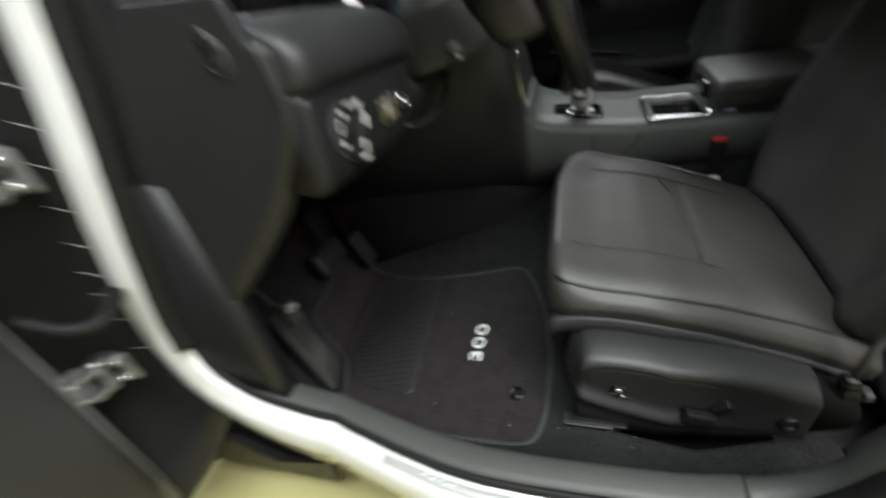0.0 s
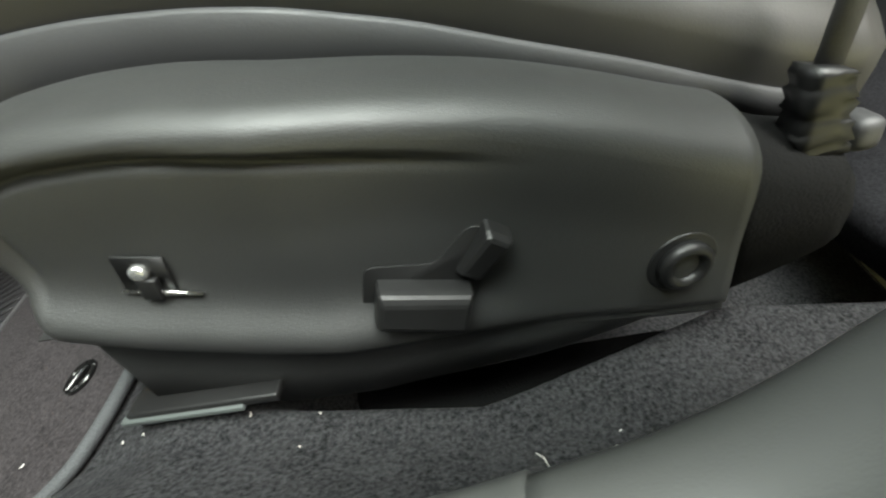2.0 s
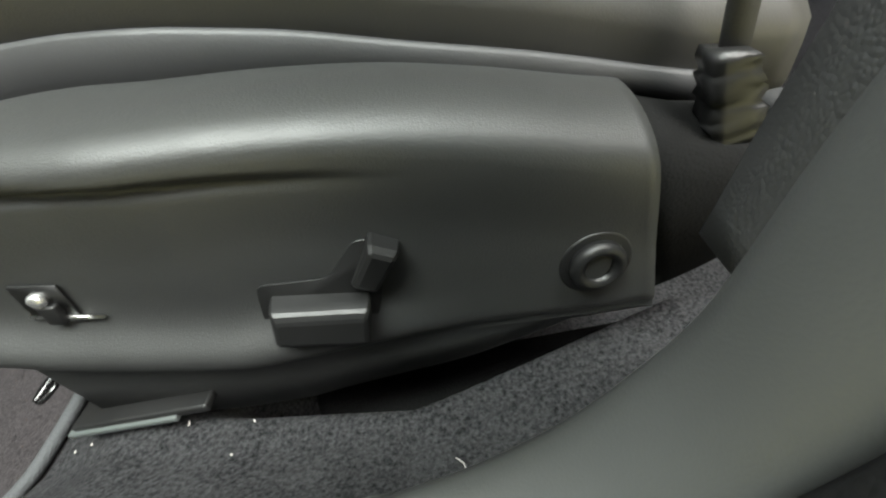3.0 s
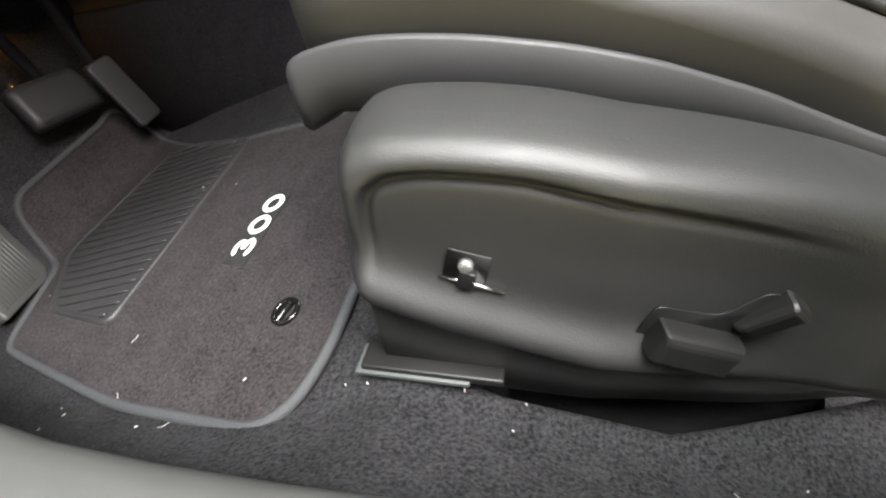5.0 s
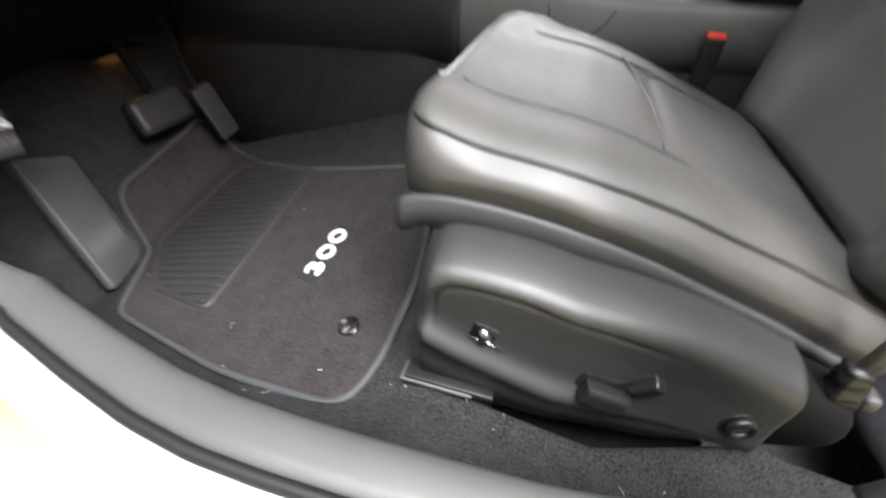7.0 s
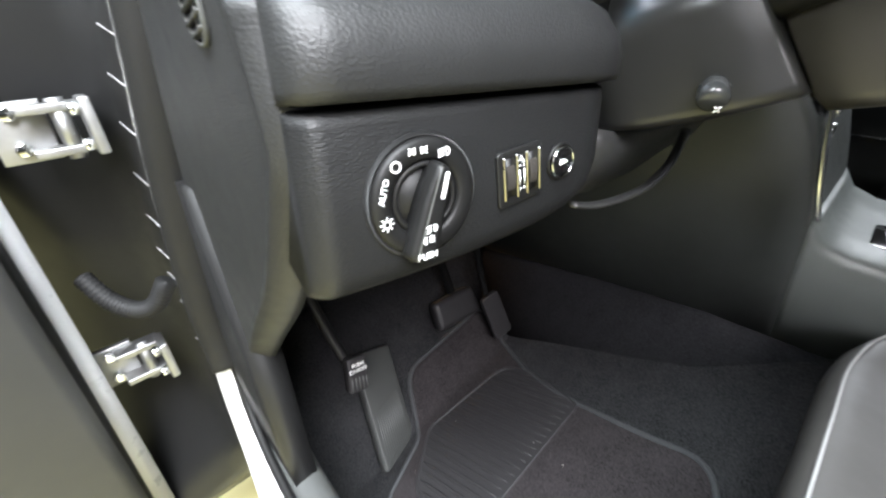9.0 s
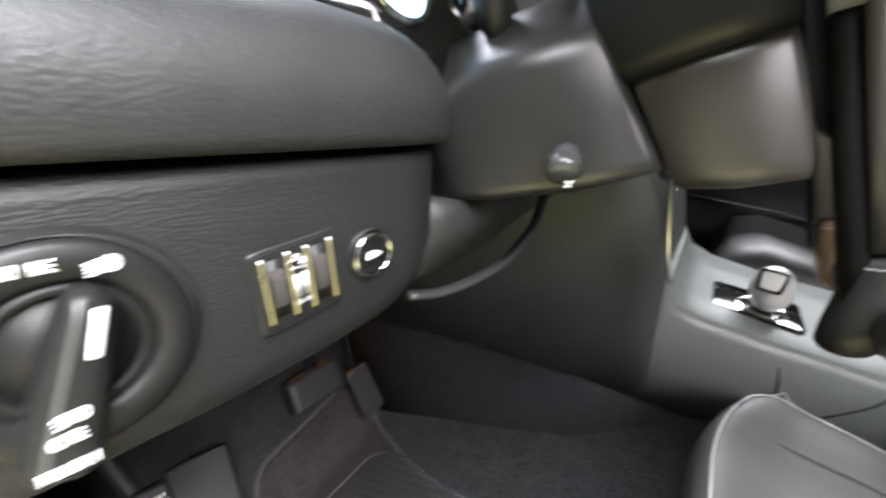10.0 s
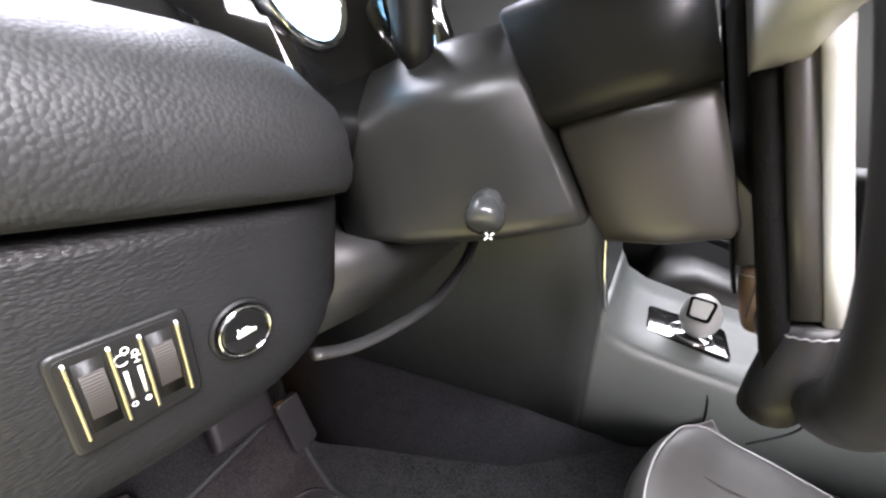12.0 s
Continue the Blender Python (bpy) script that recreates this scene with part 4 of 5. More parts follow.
mv = CAP @ frame_matrix((-0.200, -0.1377, 0.738), (1, 0, 0.25), (-0.25, 0, 1))
vent = part("end_vent", plate([(0.014 * math.cos(a), 0.021 * math.sin(a)) for a in np.linspace(0, 2 * math.pi, 28, endpoint=False)], 0.0015, mv), GLOSS_BLACK, endcap, "oval demister vent")
for k in range(5):
    yy = -0.015 + 0.0075 * k
    hw = 0.0135 * math.sqrt(max(0.05, 1 - (yy / 0.0215) ** 2))
    part("slat", box((-hw, yy - 0.001, 0.001), (hw, yy + 0.001, 0.004), m=mv), PLASTIC, vent)
part("rim", loft([[mv @ Vector((r * 0.0145 * math.cos(a), r * 0.0215 * math.sin(a), h)) for r, h in ((0.97, 0.0), (0.97, 0.003), (1.06, 0.003), (1.08, 0.0))] for a in np.linspace(0, 2 * math.pi, 37)]), PLASTIC_SOFT, vent)
part("underside", loft([[Vector((x, y, z)) for y, z in ((-0.085, 0.61), (0.50, 0.61), (0.50, 0.585), (-0.085, 0.585))] for x in (-0.20, -0.40, -0.80)]), PLASTIC_DARK, dashboard)

# headlamp switch
P0 = DY @ frame_matrix((-0.1285, -0.0795, 0.628), (0, 1, -0.06), (0, 0.06, 1)) @ Matrix.Scale(0.98, 4)       # local x inboard, y up, z to the driver
lamp = thing("headlamp_switch", None, "round black headlamp switch with white symbols", "light switch")
part("collar", ring_plate(0.0385, 0.0425, 0.004, P0, 64, bevel=0.002), PLASTIC_DARK, lamp)
bez = part("bezel", ring_plate(0.0250, 0.0392, 0.0075, P0, 64, bevel=0.0022), SWITCH, lamp, "black bezel printed with white symbols")
part("well", disc(0.0255, 0.0032, P0, 0.0, 48), SWITCH, lamp)
part("rotor", ring_plate(0.0205, 0.0245, 0.0060, P0, 48, bevel=0.001), SWITCH, lamp)
KM = P0 @ pose(-0.003, -0.0065, 0.003, 0, 0, -15)
knob = loft([[KM @ Vector((x * w, y * h, z)) for x, y in rounded([(-0.0105, -0.034), (0.0115, -0.036), (0.0105, 0.030), (-0.0015, 0.033), (-0.0065, 0.012)], [0.007, 0.007, 0.006, 0.005, 0.03], 5)]
             for w, h, z in ((1.06, 1.01, 0.0), (1.03, 1.0, 0.008), (0.98, 0.985, 0.0125), (0.86, 0.955, 0.0150), (0.6, 0.9, 0.0158))])
kn = part("knob", knob, SWITCH, lamp, "black turning knob")
part("knob_edge", tube([KM @ Vector((-0.0048 + 0.0050 * t, -0.032 + 0.062 * t, 0.0145)) for t in np.linspace(0, 1, 8)], 0.0016, 8), PLASTIC_SOFT, kn, "lighter raised edge")
part("pointer", box((0.0035, 0.010, 0.0148), (0.0065, 0.0275, 0.0166), 0.0007, m=KM), WHITE_INK, kn, "white pointer line")
writing("lettering", "PUSH", 0.0064, KM @ pose(0.002, -0.0285, 0.0161, 0, 0, 15), WHITE_INK, kn, "white lettering")


def symbol(name, loops, m, parent, w=0.00045):
    """Thin printed lines, each a list of 2D points."""
    bm = bmesh.new()
    for lp in loops:
        tube([m @ Vector((*p, 0)) for p in lp], w, 5, bm=bm)
    return part(name, bm, WHITE_INK, parent)


def arc(cx, cy, r, a0=0, a1=360, n=20):
    return [(cx + r * math.cos(radians(a0 + (a1 - a0) * k / n)), cy + r * math.sin(radians(a0 + (a1 - a0) * k / n))) for k in range(n + 1)]


fog = [arc(0.0012, 0, 0.0022, -90, 90) + [(0.0012, 0.0022), (0.0012, -0.0022)]] + [[(-0.0048, dy - 0.0004), (-0.0008, dy + 0.0004)] for dy in (-0.0018, 0, 0.0018)] + [[(-0.0030, -0.0026), (-0.0026, 0.0026)]]
symbol("fog_symbol", fog, KM @ pose(0.0015, -0.0095, 0.0161, 0, 0, 20), kn)
symbol("fog_symbol", [[(-x, y) for x, y in l] for l in fog], KM @ pose(0.0, -0.0175, 0.0161, 0, 0, 20), kn)
on = P0 @ pose(0, 0, 0.0076)


def polar(deg, r=0.0322):
    return on @ pose(r * math.cos(radians(deg)), r * math.sin(radians(deg)), 0)


symbol("off_symbol", [arc(0, 0, 0.0032)], polar(132), bez, 0.0006)
symbol("side_light_symbol", [arc(-0.0022, 0, 0.0019, 90, 270), arc(0.0022, 0, 0.0019, -90, 90)] + [[(s * 0.0008, d), (s * -0.0 + s * 0.0052 * 0 + s * 0.0008, d)] for s in (1, -1) for d in (0.001,)]
       + [[(s * 0.0048, d * 0.8), (s * 0.0068, d * 1.5)] for s in (1, -1) for d in (-0.0014, 0, 0.0014)] + [[(s * 0.0022, -0.0019), (s * 0.0022, 0.0019)] for s in (1, -1)], polar(100), bez)
symbol("low_beam_symbol", [arc(0.001, 0, 0.0028, -90, 90) + [(0.001, 0.0028), (0.001, -0.0028)]] + [[(-0.005, d - 0.0012), (-0.0004, d)] for d in (-0.0021, -0.0007, 0.0007, 0.0021)], polar(64), bez)
symbol("daylight_symbol", [arc(0, 0, 0.0024)] + [[(0.0034 * math.cos(a), 0.0034 * math.sin(a)), (0.0050 * math.cos(a), 0.0050 * math.sin(a))] for a in np.linspace(0, 2 * math.pi, 8, endpoint=False)], polar(200), bez)
writing("lettering", "AUTO", 0.0060, polar(162) @ pose(0, 0, 0, 0, 0, 72), WHITE_INK, bez, "white lettering")

# dimmer wheels
PD = DY @ frame_matrix((-0.1275, 0.005, 0.624), (0, 1, 0), (0, 0, 1)) @ pose(0, 0, 0, 0, 0, 3) @ Matrix.Diagonal((0.87, 0.94, 0.87, 1))
dim = thing("dimmer_switch", None, "black panel with two ribbed dimmer wheels", "dimmer switch")
part("frame", plate(rounded([(-0.0255, -0.0245), (0.0255, -0.0225), (0.0255, 0.0215), (-0.0255, 0.0215)], 0.005), 0.0030, PD, 0.0014), PLASTIC_DARK, dim)
part("face", plate(rounded([(-0.0232, -0.022), (0.0232, -0.0203), (0.0232, 0.0193), (-0.0232, 0.0193)], 0.004), 0.0034, PD, 0.0002), SWITCH, dim)
for cx_ in (-0.0125, 0.0130):
    part("slot", box((cx_ - 0.0052, -0.0155, 0.003), (cx_ + 0.0052, 0.0155, 0.0037), m=PD), SWITCH, dim)
    wheel = bmesh.new()
    rows_ = []
    for k in range(49):
        a = radians(-30 + 60 * k / 48)
        r = 0.0300 + (0.00012 if k % 2 else -0.00005)
        rows_.append([PD @ Vector((cx_ + dx, r * math.sin(a), r * math.cos(a) - 0.0247)) for dx in (-0.0042, 0.0042)] + [PD @ Vector((cx_ + dx, r * 0.9 * math.sin(a), -0.004)) for dx in (0.0042, -0.0042)])
    part("wheel", loft(rows_, bm=wheel), WHEEL_BROWN, dim, "finely ribbed wheel", smooth=False)
    for dx in (-0.0072, 0.0072):
        part("strip", box((cx_ + dx - 0.0006, -0.0175, 0.0032), (cx_ + dx + 0.0006, 0.0165, 0.0050), 0.0004, m=PD), BRASS_LINE, dim, "pale gold strip")
        part("strip_tip", disc(0.0007, 0.0020, PD @ pose(cx_ + dx, 0.0166, 0.0032), 0.0005, 12), WHITE_INK, dim)
onp = PD @ pose(0, 0, 0.0036)
for cx_, hs in ((-0.0022, (0.0010, -0.0028)), (0.0030, (0.002, -0.004))):
    symbol("level_symbol", [[(cx_, 0.004), (cx_, -0.0085)]], onp, dim, 0.0007)
    symbol("level_symbol", [arc(cx_, -0.0118, 0.0010)], onp, dim, 0.0002)
symbol("dial_symbol", [arc(-0.0022, 0.0095, 0.0024, 40, 320), arc(-0.0002, 0.0130, 0.0013)], onp, dim, 0.00025)
symbol("lamp_symbol", [[(0.0018, 0.0065), (0.0042, 0.0065)], [(0.0030, 0.0060), (0.0030, 0.0085)], [(0.0012, 0.0090), (0.0048, 0.0090)], arc(0.0030, 0.0105, 0.0011)], onp, dim, 0.0002)

# boot release button
PB = DY @ frame_matrix((-0.1278, 0.0485, 0.624), (0, 1, 0), (0, 0, 1))
btn = thing("boot_release_button", None, "round black boot release button with chrome ring", "button")
part("collar", ring_plate(0.0128, 0.0150, 0.0030, PB, 40, bevel=0.001), SWITCH, btn)
part("ring", ring_plate(0.0112, 0.0124, 0.0048, PB, 40, bevel=0.0005), CHROME, btn, "thin chrome ring")
cap_ = part("cap", disc(0.0109, 0.0044, PB, 0.0008, 40), GLOSS_BLACK, btn)
ic = PB @ pose(0, 0, 0.0046) @ pose(0, 0, 0, 0, 0, 6) @ Matrix.Diagonal((0.8, 0.8, 1, 1))
part("car_symbol", plate([(-0.0058, -0.0018), (0.0056, -0.0018), (0.0058, 0.0004), (0.0030, 0.0012), (0.0012, 0.0030), (-0.0018, 0.0030), (-0.0032, 0.0012), (-0.0040, 0.0036), (-0.0048, 0.0036), (-0.0045, 0.0010), (-0.0058, 0.0004)], 0.0004, ic), WHITE_INK, cap_, "white car symbol")

# knee bar below the column
bar = tube(spline([(-0.148, 0.118, 0.558), (-0.140, 0.150, 0.549), (-0.134, 0.20, 0.543), (-0.131, 0.255, 0.541), (-0.132, 0.305, 0.548), (-0.135, 0.345, 0.560), (-0.141, 0.385, 0.582)], 24), 0.0062, 10, flat=0.6)
tagged(link("knee_bar", bar, PLASTIC), "curved dark grey trim bar under the steering column", "trim bar")
kp = loft([[Vector((x, y, z)) for x, z in ((-0.15, zt), (-0.142, zt - 0.02), (-0.17, zb), (-0.35, zb - 0.04), (-0.35, zt))] for y, zt, zb in ((0.143, 0.63, 0.552), (0.20, 0.615, 0.545), (0.30, 0.61, 0.542), (0.40, 0.61, 0.55), (0.50, 0.61, 0.55))])
tagged(link("knee_panel", kp, PLASTIC), "dark plastic knee panel under the steering column", "dash panel", kind="structure")

# steering column
column = thing("steering_column", None, "dark plastic steering column shroud", "steering column")
AX = Vector((0.94, 0.0, 0.36)).normalized()
C0 = Vector((-0.138, 0.280, 0.672))


def col_ring(s, w, h, drop):
    c = C0 + AX * s
    up = Vector((-AX.z, 0, AX.x))
    side = Vector((0, 1, 0))
    sect = rounded([(-w, -h - drop), (w, -h - drop), (w, h * 0.75), (w * 0.45, h + 0.03), (-w * 0.45, h + 0.03), (-w, h * 0.75)], 0.014, 4)
    cut = 0.18 * max(0, min(1, s / 0.118))
    return [c + side * a + up * b - AX * (cut * (b + 0.06)) for a, b in sect]


part("shroud", loft([col_ring(-0.06, 0.086, 0.054, -0.010), col_ring(0.0, 0.090, 0.056, 0.0), col_ring(0.06, 0.084, 0.054, 0.010), col_ring(0.118, 0.074, 0.050, 0.016), col_ring(0.122, 0.070, 0.046, 0.014)]), COLUMN, column, "two-piece shroud with a fine seam")
tl = Vector((-0.066, 0.192, 0.655))
# Added core that keeps the gap between shroud and casing dark.
part("collar", loft([[C0 + AX * q + Vector((0, 0.046 * math.cos(a), 0)) + Vector((-AX.z, 0, AX.x)) * (0.005 + 0.050 * math.sin(a)) for a in np.linspace(0, 2 * math.pi, 24, endpoint=False)] for q in (0.08, 0.15)]), SHADE_BLACK, column, "black collar added to darken the gap behind the shroud")
part("tilt_lever", tube(spline([tl + Vector((0.0, 0.02, 0.008)), tl + Vector((0.002, 0.008, 0.006)), tl + Vector((0.006, -0.006, 0.002)), tl + Vector((0.009, -0.012, -0.002)), tl + Vector((0.010, -0.0145, -0.004))], 12), [0.007, 0.0088, 0.0105, 0.0117, 0.0126, 0.0131, 0.0133, 0.0131, 0.0123, 0.0105, 0.007, 0.001], 16), LEVER, column, "stubby column adjusting lever")
tm = frame_matrix(tl + Vector((0.0145, -0.0185, -0.0075)), (0.75, 0.65, 0), (0.25, -0.2, 0.9))
symbol("lever_symbol", [[(d * 0.0012 * math.cos(a), d * 0.0012 * math.sin(a)) for d in (0.8, 3)] for a in (radians(q) for q in (45, 135, 225, 315))], tm, column, 0.0007)
part("stalk", tube(spline([(-0.138, 0.238, 0.733), (-0.140, 0.232, 0.742), (-0.141, 0.229, 0.750), (-0.143, 0.222, 0.785), (-0.145, 0.21, 0.86)], 16), [0.009, 0.010, 0.011, 0.011, 0.009, 0.0085, 0.0085, 0.009, 0.013, 0.015, 0.0155, 0.0155, 0.0155, 0.015, 0.014, 0.012], 14), PLASTIC_DARK, column, "black control stalk")

# steering wheel
WC = C0 + AX * 0.228 + Vector((0.004, 0, -0.026))
wheel_t = thing("steering_wheel", None, "black leather steering wheel with satin silver trim", "steering wheel")
WS = Vector((0, 1, 0))
CM = Matrix((WS, Vector((-AX.z, 0, AX.x)), AX)).transposed().to_4x4()       # the cover between column and wheel
CM.translation = WC
WX = Vector((math.cos(radians(16.4)), 0, math.sin(radians(16.4))))          # the wheel's own axis
WM = Matrix((WS, Vector((-WX.z, 0, WX.x)), WX)).transposed().to_4x4()
WM.translation = (0.086, 0.290, 0.740)
RW = 0.190
part("rim", tube([WM @ Vector((RW * math.cos(a), RW * math.sin(a), 0.010)) for a in np.linspace(0, 2 * math.pi, 72, endpoint=False)], 0.017, 16, closed=True), WHEEL_LEATHER, wheel_t, "black leather rim with stitching")
part("hub", loft([[WM @ Vector((w * x, w * y, z)) for x, y in rounded([(-0.046, -0.060), (0.046, -0.060), (0.060, 0.035), (0.05, 0.085), (-0.05, 0.085), (-0.060, 0.035)], 0.02, 5)]
                  for w, z in ((0.86, -0.018), (1.0, -0.014), (1.0, 0.0), (0.92, 0.010), (0.6, 0.013))]), PLASTIC, wheel_t, "dark airbag cover")
part("casing", loft([[CM @ Vector((x, y, z - (0.17 * (y + 0.06) if z < -0.09 else 0))) for x, y in rounded([(-w, lo), (w, lo), (w, 0.030), (-w, 0.030)], 0.016, 5)] for z, w, lo in ((-0.096, 0.050, -0.050), (-0.092, 0.060, -0.057), (-0.060, 0.064, -0.063), (-0.024, 0.060, -0.066), (-0.018, 0.052, -0.062))]),
     CASING, wheel_t, "grey-brown casing behind the hub")
part("hub_back", loft([[CM @ Vector((x, y, z - (0.17 * (y + 0.06) if z < -0.09 else 0))) for x, y in rounded([(-w, 0.024), (w, 0.024), (w, 0.105), (-w, 0.105)], 0.018, 5)] for z, w in ((-0.100, 0.064), (-0.096, 0.070), (-0.05, 0.072), (-0.018, 0.072))]), PLASTIC_DARK, wheel_t)
def spoke_at(sx, x, y, z):
    """Local place on a lower spoke, which leans outwards towards the rim."""
    return WM @ Vector((sx * (0.062 - 0.06 * (y + 0.06) + x), y, z + (0.006 if sx < 0 else -0.006)))


for sx in (-1, 1):
    foot = -0.126 if sx < 0 else -0.138
    deep = -0.024 if sx < 0 else -0.0135
    part("spoke", loft([[spoke_at(sx, a * w, y, z) for a, z in ((-1, deep), (-1, -0.011), (1, -0.011), (1, deep))] for y, w in ((0.085, 0.009), (-0.06, 0.008), (-0.16, 0.009))]), SHADE_BLACK, wheel_t, "black back of a spoke")
    part("spoke_cover", loft([[spoke_at(sx, a * w, y, z) for a, z in ((-1, -0.0105), (-1.1, -0.006), (-1.05, 0.0030), (1.05, 0.0030), (1.1, -0.006), (1, -0.0105))] for y, w in ((0.085, 0.012), (0.02, 0.0115), (-0.06, 0.0105), (foot + 0.004, 0.010))]), CASING, wheel_t, "brown-grey side of a spoke")
    part("trim", loft([[spoke_at(sx, a * w, y, z) for a, z in ((-1, 0.0036), (-1, 0.011), (-0.7, 0.016), (0.7, 0.016), (1, 0.011), (1, 0.0036))] for y, w in ((0.030, 0.0175), (0.012, 0.0150), (-0.03, 0.0130), (-0.08, 0.0120), (foot + 0.0005, 0.0115))]), SILVER_PAINT, wheel_t, "satin silver spoke trim")
    sleeve = part("spoke_sleeve", loft([[spoke_at(sx, w * math.cos(t), foot - d, h * math.sin(t) + (0.001 - 0.4 * d if sx < 0 else 0.008)) for t in np.linspace(0, 2 * math.pi, 16, endpoint=False)] for d, w, h in ((0.0, 0.0125, 0.0145), (0.006, 0.0135, 0.016), (0.022, 0.0150, 0.0175), (0.042, 0.0180, 0.0175), (0.056, 0.022, 0.016))]), WHEEL_LEATHER if sx < 0 else LIT_LEATHER, wheel_t, "stitched leather spoke end")
    part("stitching", tube([spoke_at(sx, 0.0140 * math.cos(t), foot - 0.005 - 0.0010 * (k % 2), 0.0166 * math.sin(t) + (0 if sx < 0 else 0.008)) for k, t in enumerate(np.linspace(0, 2 * math.pi, 40, endpoint=False))], 0.0005, 5, closed=True), THREAD, sleeve)
    part("stitching", tube([spoke_at(sx, -0.0142 - 0.0001 * k + 0.0022 * (k % 2), foot - 0.006 - 0.0022 * k, (-0.002 if sx < 0 else 0.004) - 0.0006 * k) for k in range(18)], 0.0007, 5), PIPING if sx > 0 else THREAD, sleeve, "cross stitching")
    part("side_spoke", loft([[WM @ Vector((sx * x, y0 + y, z)) for y, z in ((-h, -0.018), (-h, 0.004), (-h * 0.5, 0.012), (h * 0.5, 0.012), (h, 0.004), (h, -0.018))] for x, h, y0 in ((0.055, 0.022, 0.034), (0.10, 0.020, 0.040), (0.14, 0.018, 0.044), (0.176, 0.020, 0.046))]), SILVER_PAINT, wheel_t, "satin silver side spoke")

# instrument cluster
cluster = thing("instrument_cluster", None, "instrument cluster with blue-lit round gauges", "instrument cluster")
part("housing", loft([[Vector((x, y, z)) for x, z in ((-0.175, 0.66), (-0.165, 0.70), (-0.20, 0.76), (-0.24, 0.84), (-0.40, 0.86), (-0.40, 0.66))] for y in (0.15, 0.17, 0.42, 0.44)]), GLOSS_BLACK, cluster)
for gy in (0.185, 0.335):
    gm = frame_matrix((-0.213, gy, 0.790), (0, 1, 0), (-0.35, 0, 0.94))
    gp = part("gauge", disc(0.040, 0.004, gm, 0.001, 40), GAUGE_FACE, cluster)
    part("ring", ring_plate(0.036, 0.043, 0.010, gm, 48), CHROME, gp, "chrome gauge ring")
    part("lit_ring", ring_plate(0.030, 0.0355, 0.006, gm, 48), BLUE_GLASS, gp, "blue lit ring")

# ---- centre console ----
console = thing("centre_console", None, "grey-green plastic centre console with chrome-edged tray", "console")
CT = ((-0.60, 0.64), (-0.06, 0.62), (-0.03, 0.56), (-0.012, 0.48), (0.0, 0.42), (0.02, 0.385), (0.06, 0.366), (0.16, 0.348), (0.28, 0.336), (0.46, 0.338), (0.70, 0.345))
rows_, lows_, knee_ = [], [], []
for x in [-0.62, -0.3, -0.10, -0.06, -0.04, -0.03, -0.02, -0.012, 0.0, 0.01, 0.02, 0.04, 0.06, 0.10, 0.16, 0.22, 0.28, 0.34, 0.46, 0.58, 0.72]:
    z = value(CT, x)
    yl = value(((-0.62, 0.50), (-0.1, 0.54), (0.05, 0.585), (0.2, 0.605), (0.72, 0.612)), x)
    zg = value(((-0.62, 0.20), (-0.13, 0.225), (0.08, 0.175), (0.30, 0.21), (0.72, 0.24)), x)
    lows_.append([Vector((x, yl - 0.035, -0.12)), Vector((x, yl - 0.014, zg - 0.05)), Vector((x, yl - 0.004, zg - 0.006)), Vector((x, yl + 0.01, zg)), Vector((x, 0.90, zg)), Vector((x, 0.93, -0.12))])
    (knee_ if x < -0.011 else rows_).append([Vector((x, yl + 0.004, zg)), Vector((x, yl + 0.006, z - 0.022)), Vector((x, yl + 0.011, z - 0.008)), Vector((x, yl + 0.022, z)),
                  Vector((x, 0.70, z - 0.004)), Vector((x, 0.84, z - 0.004)), Vector((x, 0.918, z)), Vector((x, 0.93, z - 0.01)), Vector((x, 0.94, zg))])
part("tunnel_carpet", loft(lows_), SHADED_CARPET, console, "carpet below the console, its shade painted in")
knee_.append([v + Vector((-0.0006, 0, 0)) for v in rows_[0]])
part("shaded_side", loft(knee_), SHADED_CONSOLE, console, "console side under the dashboard, its shade painted in")
part("body", loft(rows_), CONSOLE, console, "grey grained console body")
part("seam", tube(spline([(0.170, 0.614, 0.330), (0.172, 0.6085, 0.318), (0.178, 0.6060, 0.29), (0.181, 0.6050, 0.24)], 12), 0.0016, 6), PLASTIC_DARK, console)
part("seam", tube(spline([(0.300, 0.622, 0.329), (0.296, 0.6125, 0.31), (0.280, 0.6115, 0.285), (0.24, 0.609, 0.25)], 12), 0.0018, 6), PLASTIC_DARK, console)
part("tray_well", box((0.335, 0.655, 0.334), (0.45, 0.79, 0.337), 0.001), GLOSS_BLACK, console)
rail_pts = [(0.452, 0.800, 0.344), (0.33, 0.812, 0.342), (0.318, 0.80, 0.341), (0.316, 0.72, 0.341), (0.318, 0.645, 0.341), (0.33, 0.634, 0.341), (0.445, 0.634, 0.344), (0.458, 0.642, 0.347), (0.46, 0.66, 0.352)]
part("tray_rail", tube(spline(rail_pts, 60), 0.0062, 10, flat=0.6), CHROME, console, "bright chrome tray rail")
part("shift_plate", plate(rounded([(-0.075, -0.05), (0.06, -0.05), (0.06, 0.06), (-0.075, 0.06)], 0.012), 0.006, frame_matrix((0.145, 0.73, 0.347), (1, 0, -0.1), (0, 1, 0)), 0.003), GLOSS_BLACK, console)
part("plate_trim", ring_plate(0.030, 0.040, 0.007, frame_matrix((0.145, 0.725, 0.3475), (1, 0, -0.1), (0, 0.75, 0)), 40), CHROME, console, "chrome surround")
shifter = thing("gear_shifter", None, "chrome and black gear shifter knob", "gear shifter")
part("stem", tube([(0.145, 0.725, 0.345), (0.148, 0.722, 0.38)], 0.010, 12), PLASTIC_DARK, shifter)
kb = bmesh.new()
bmesh.ops.create_uvsphere(kb, u_segments=20, v_segments=12, radius=1)
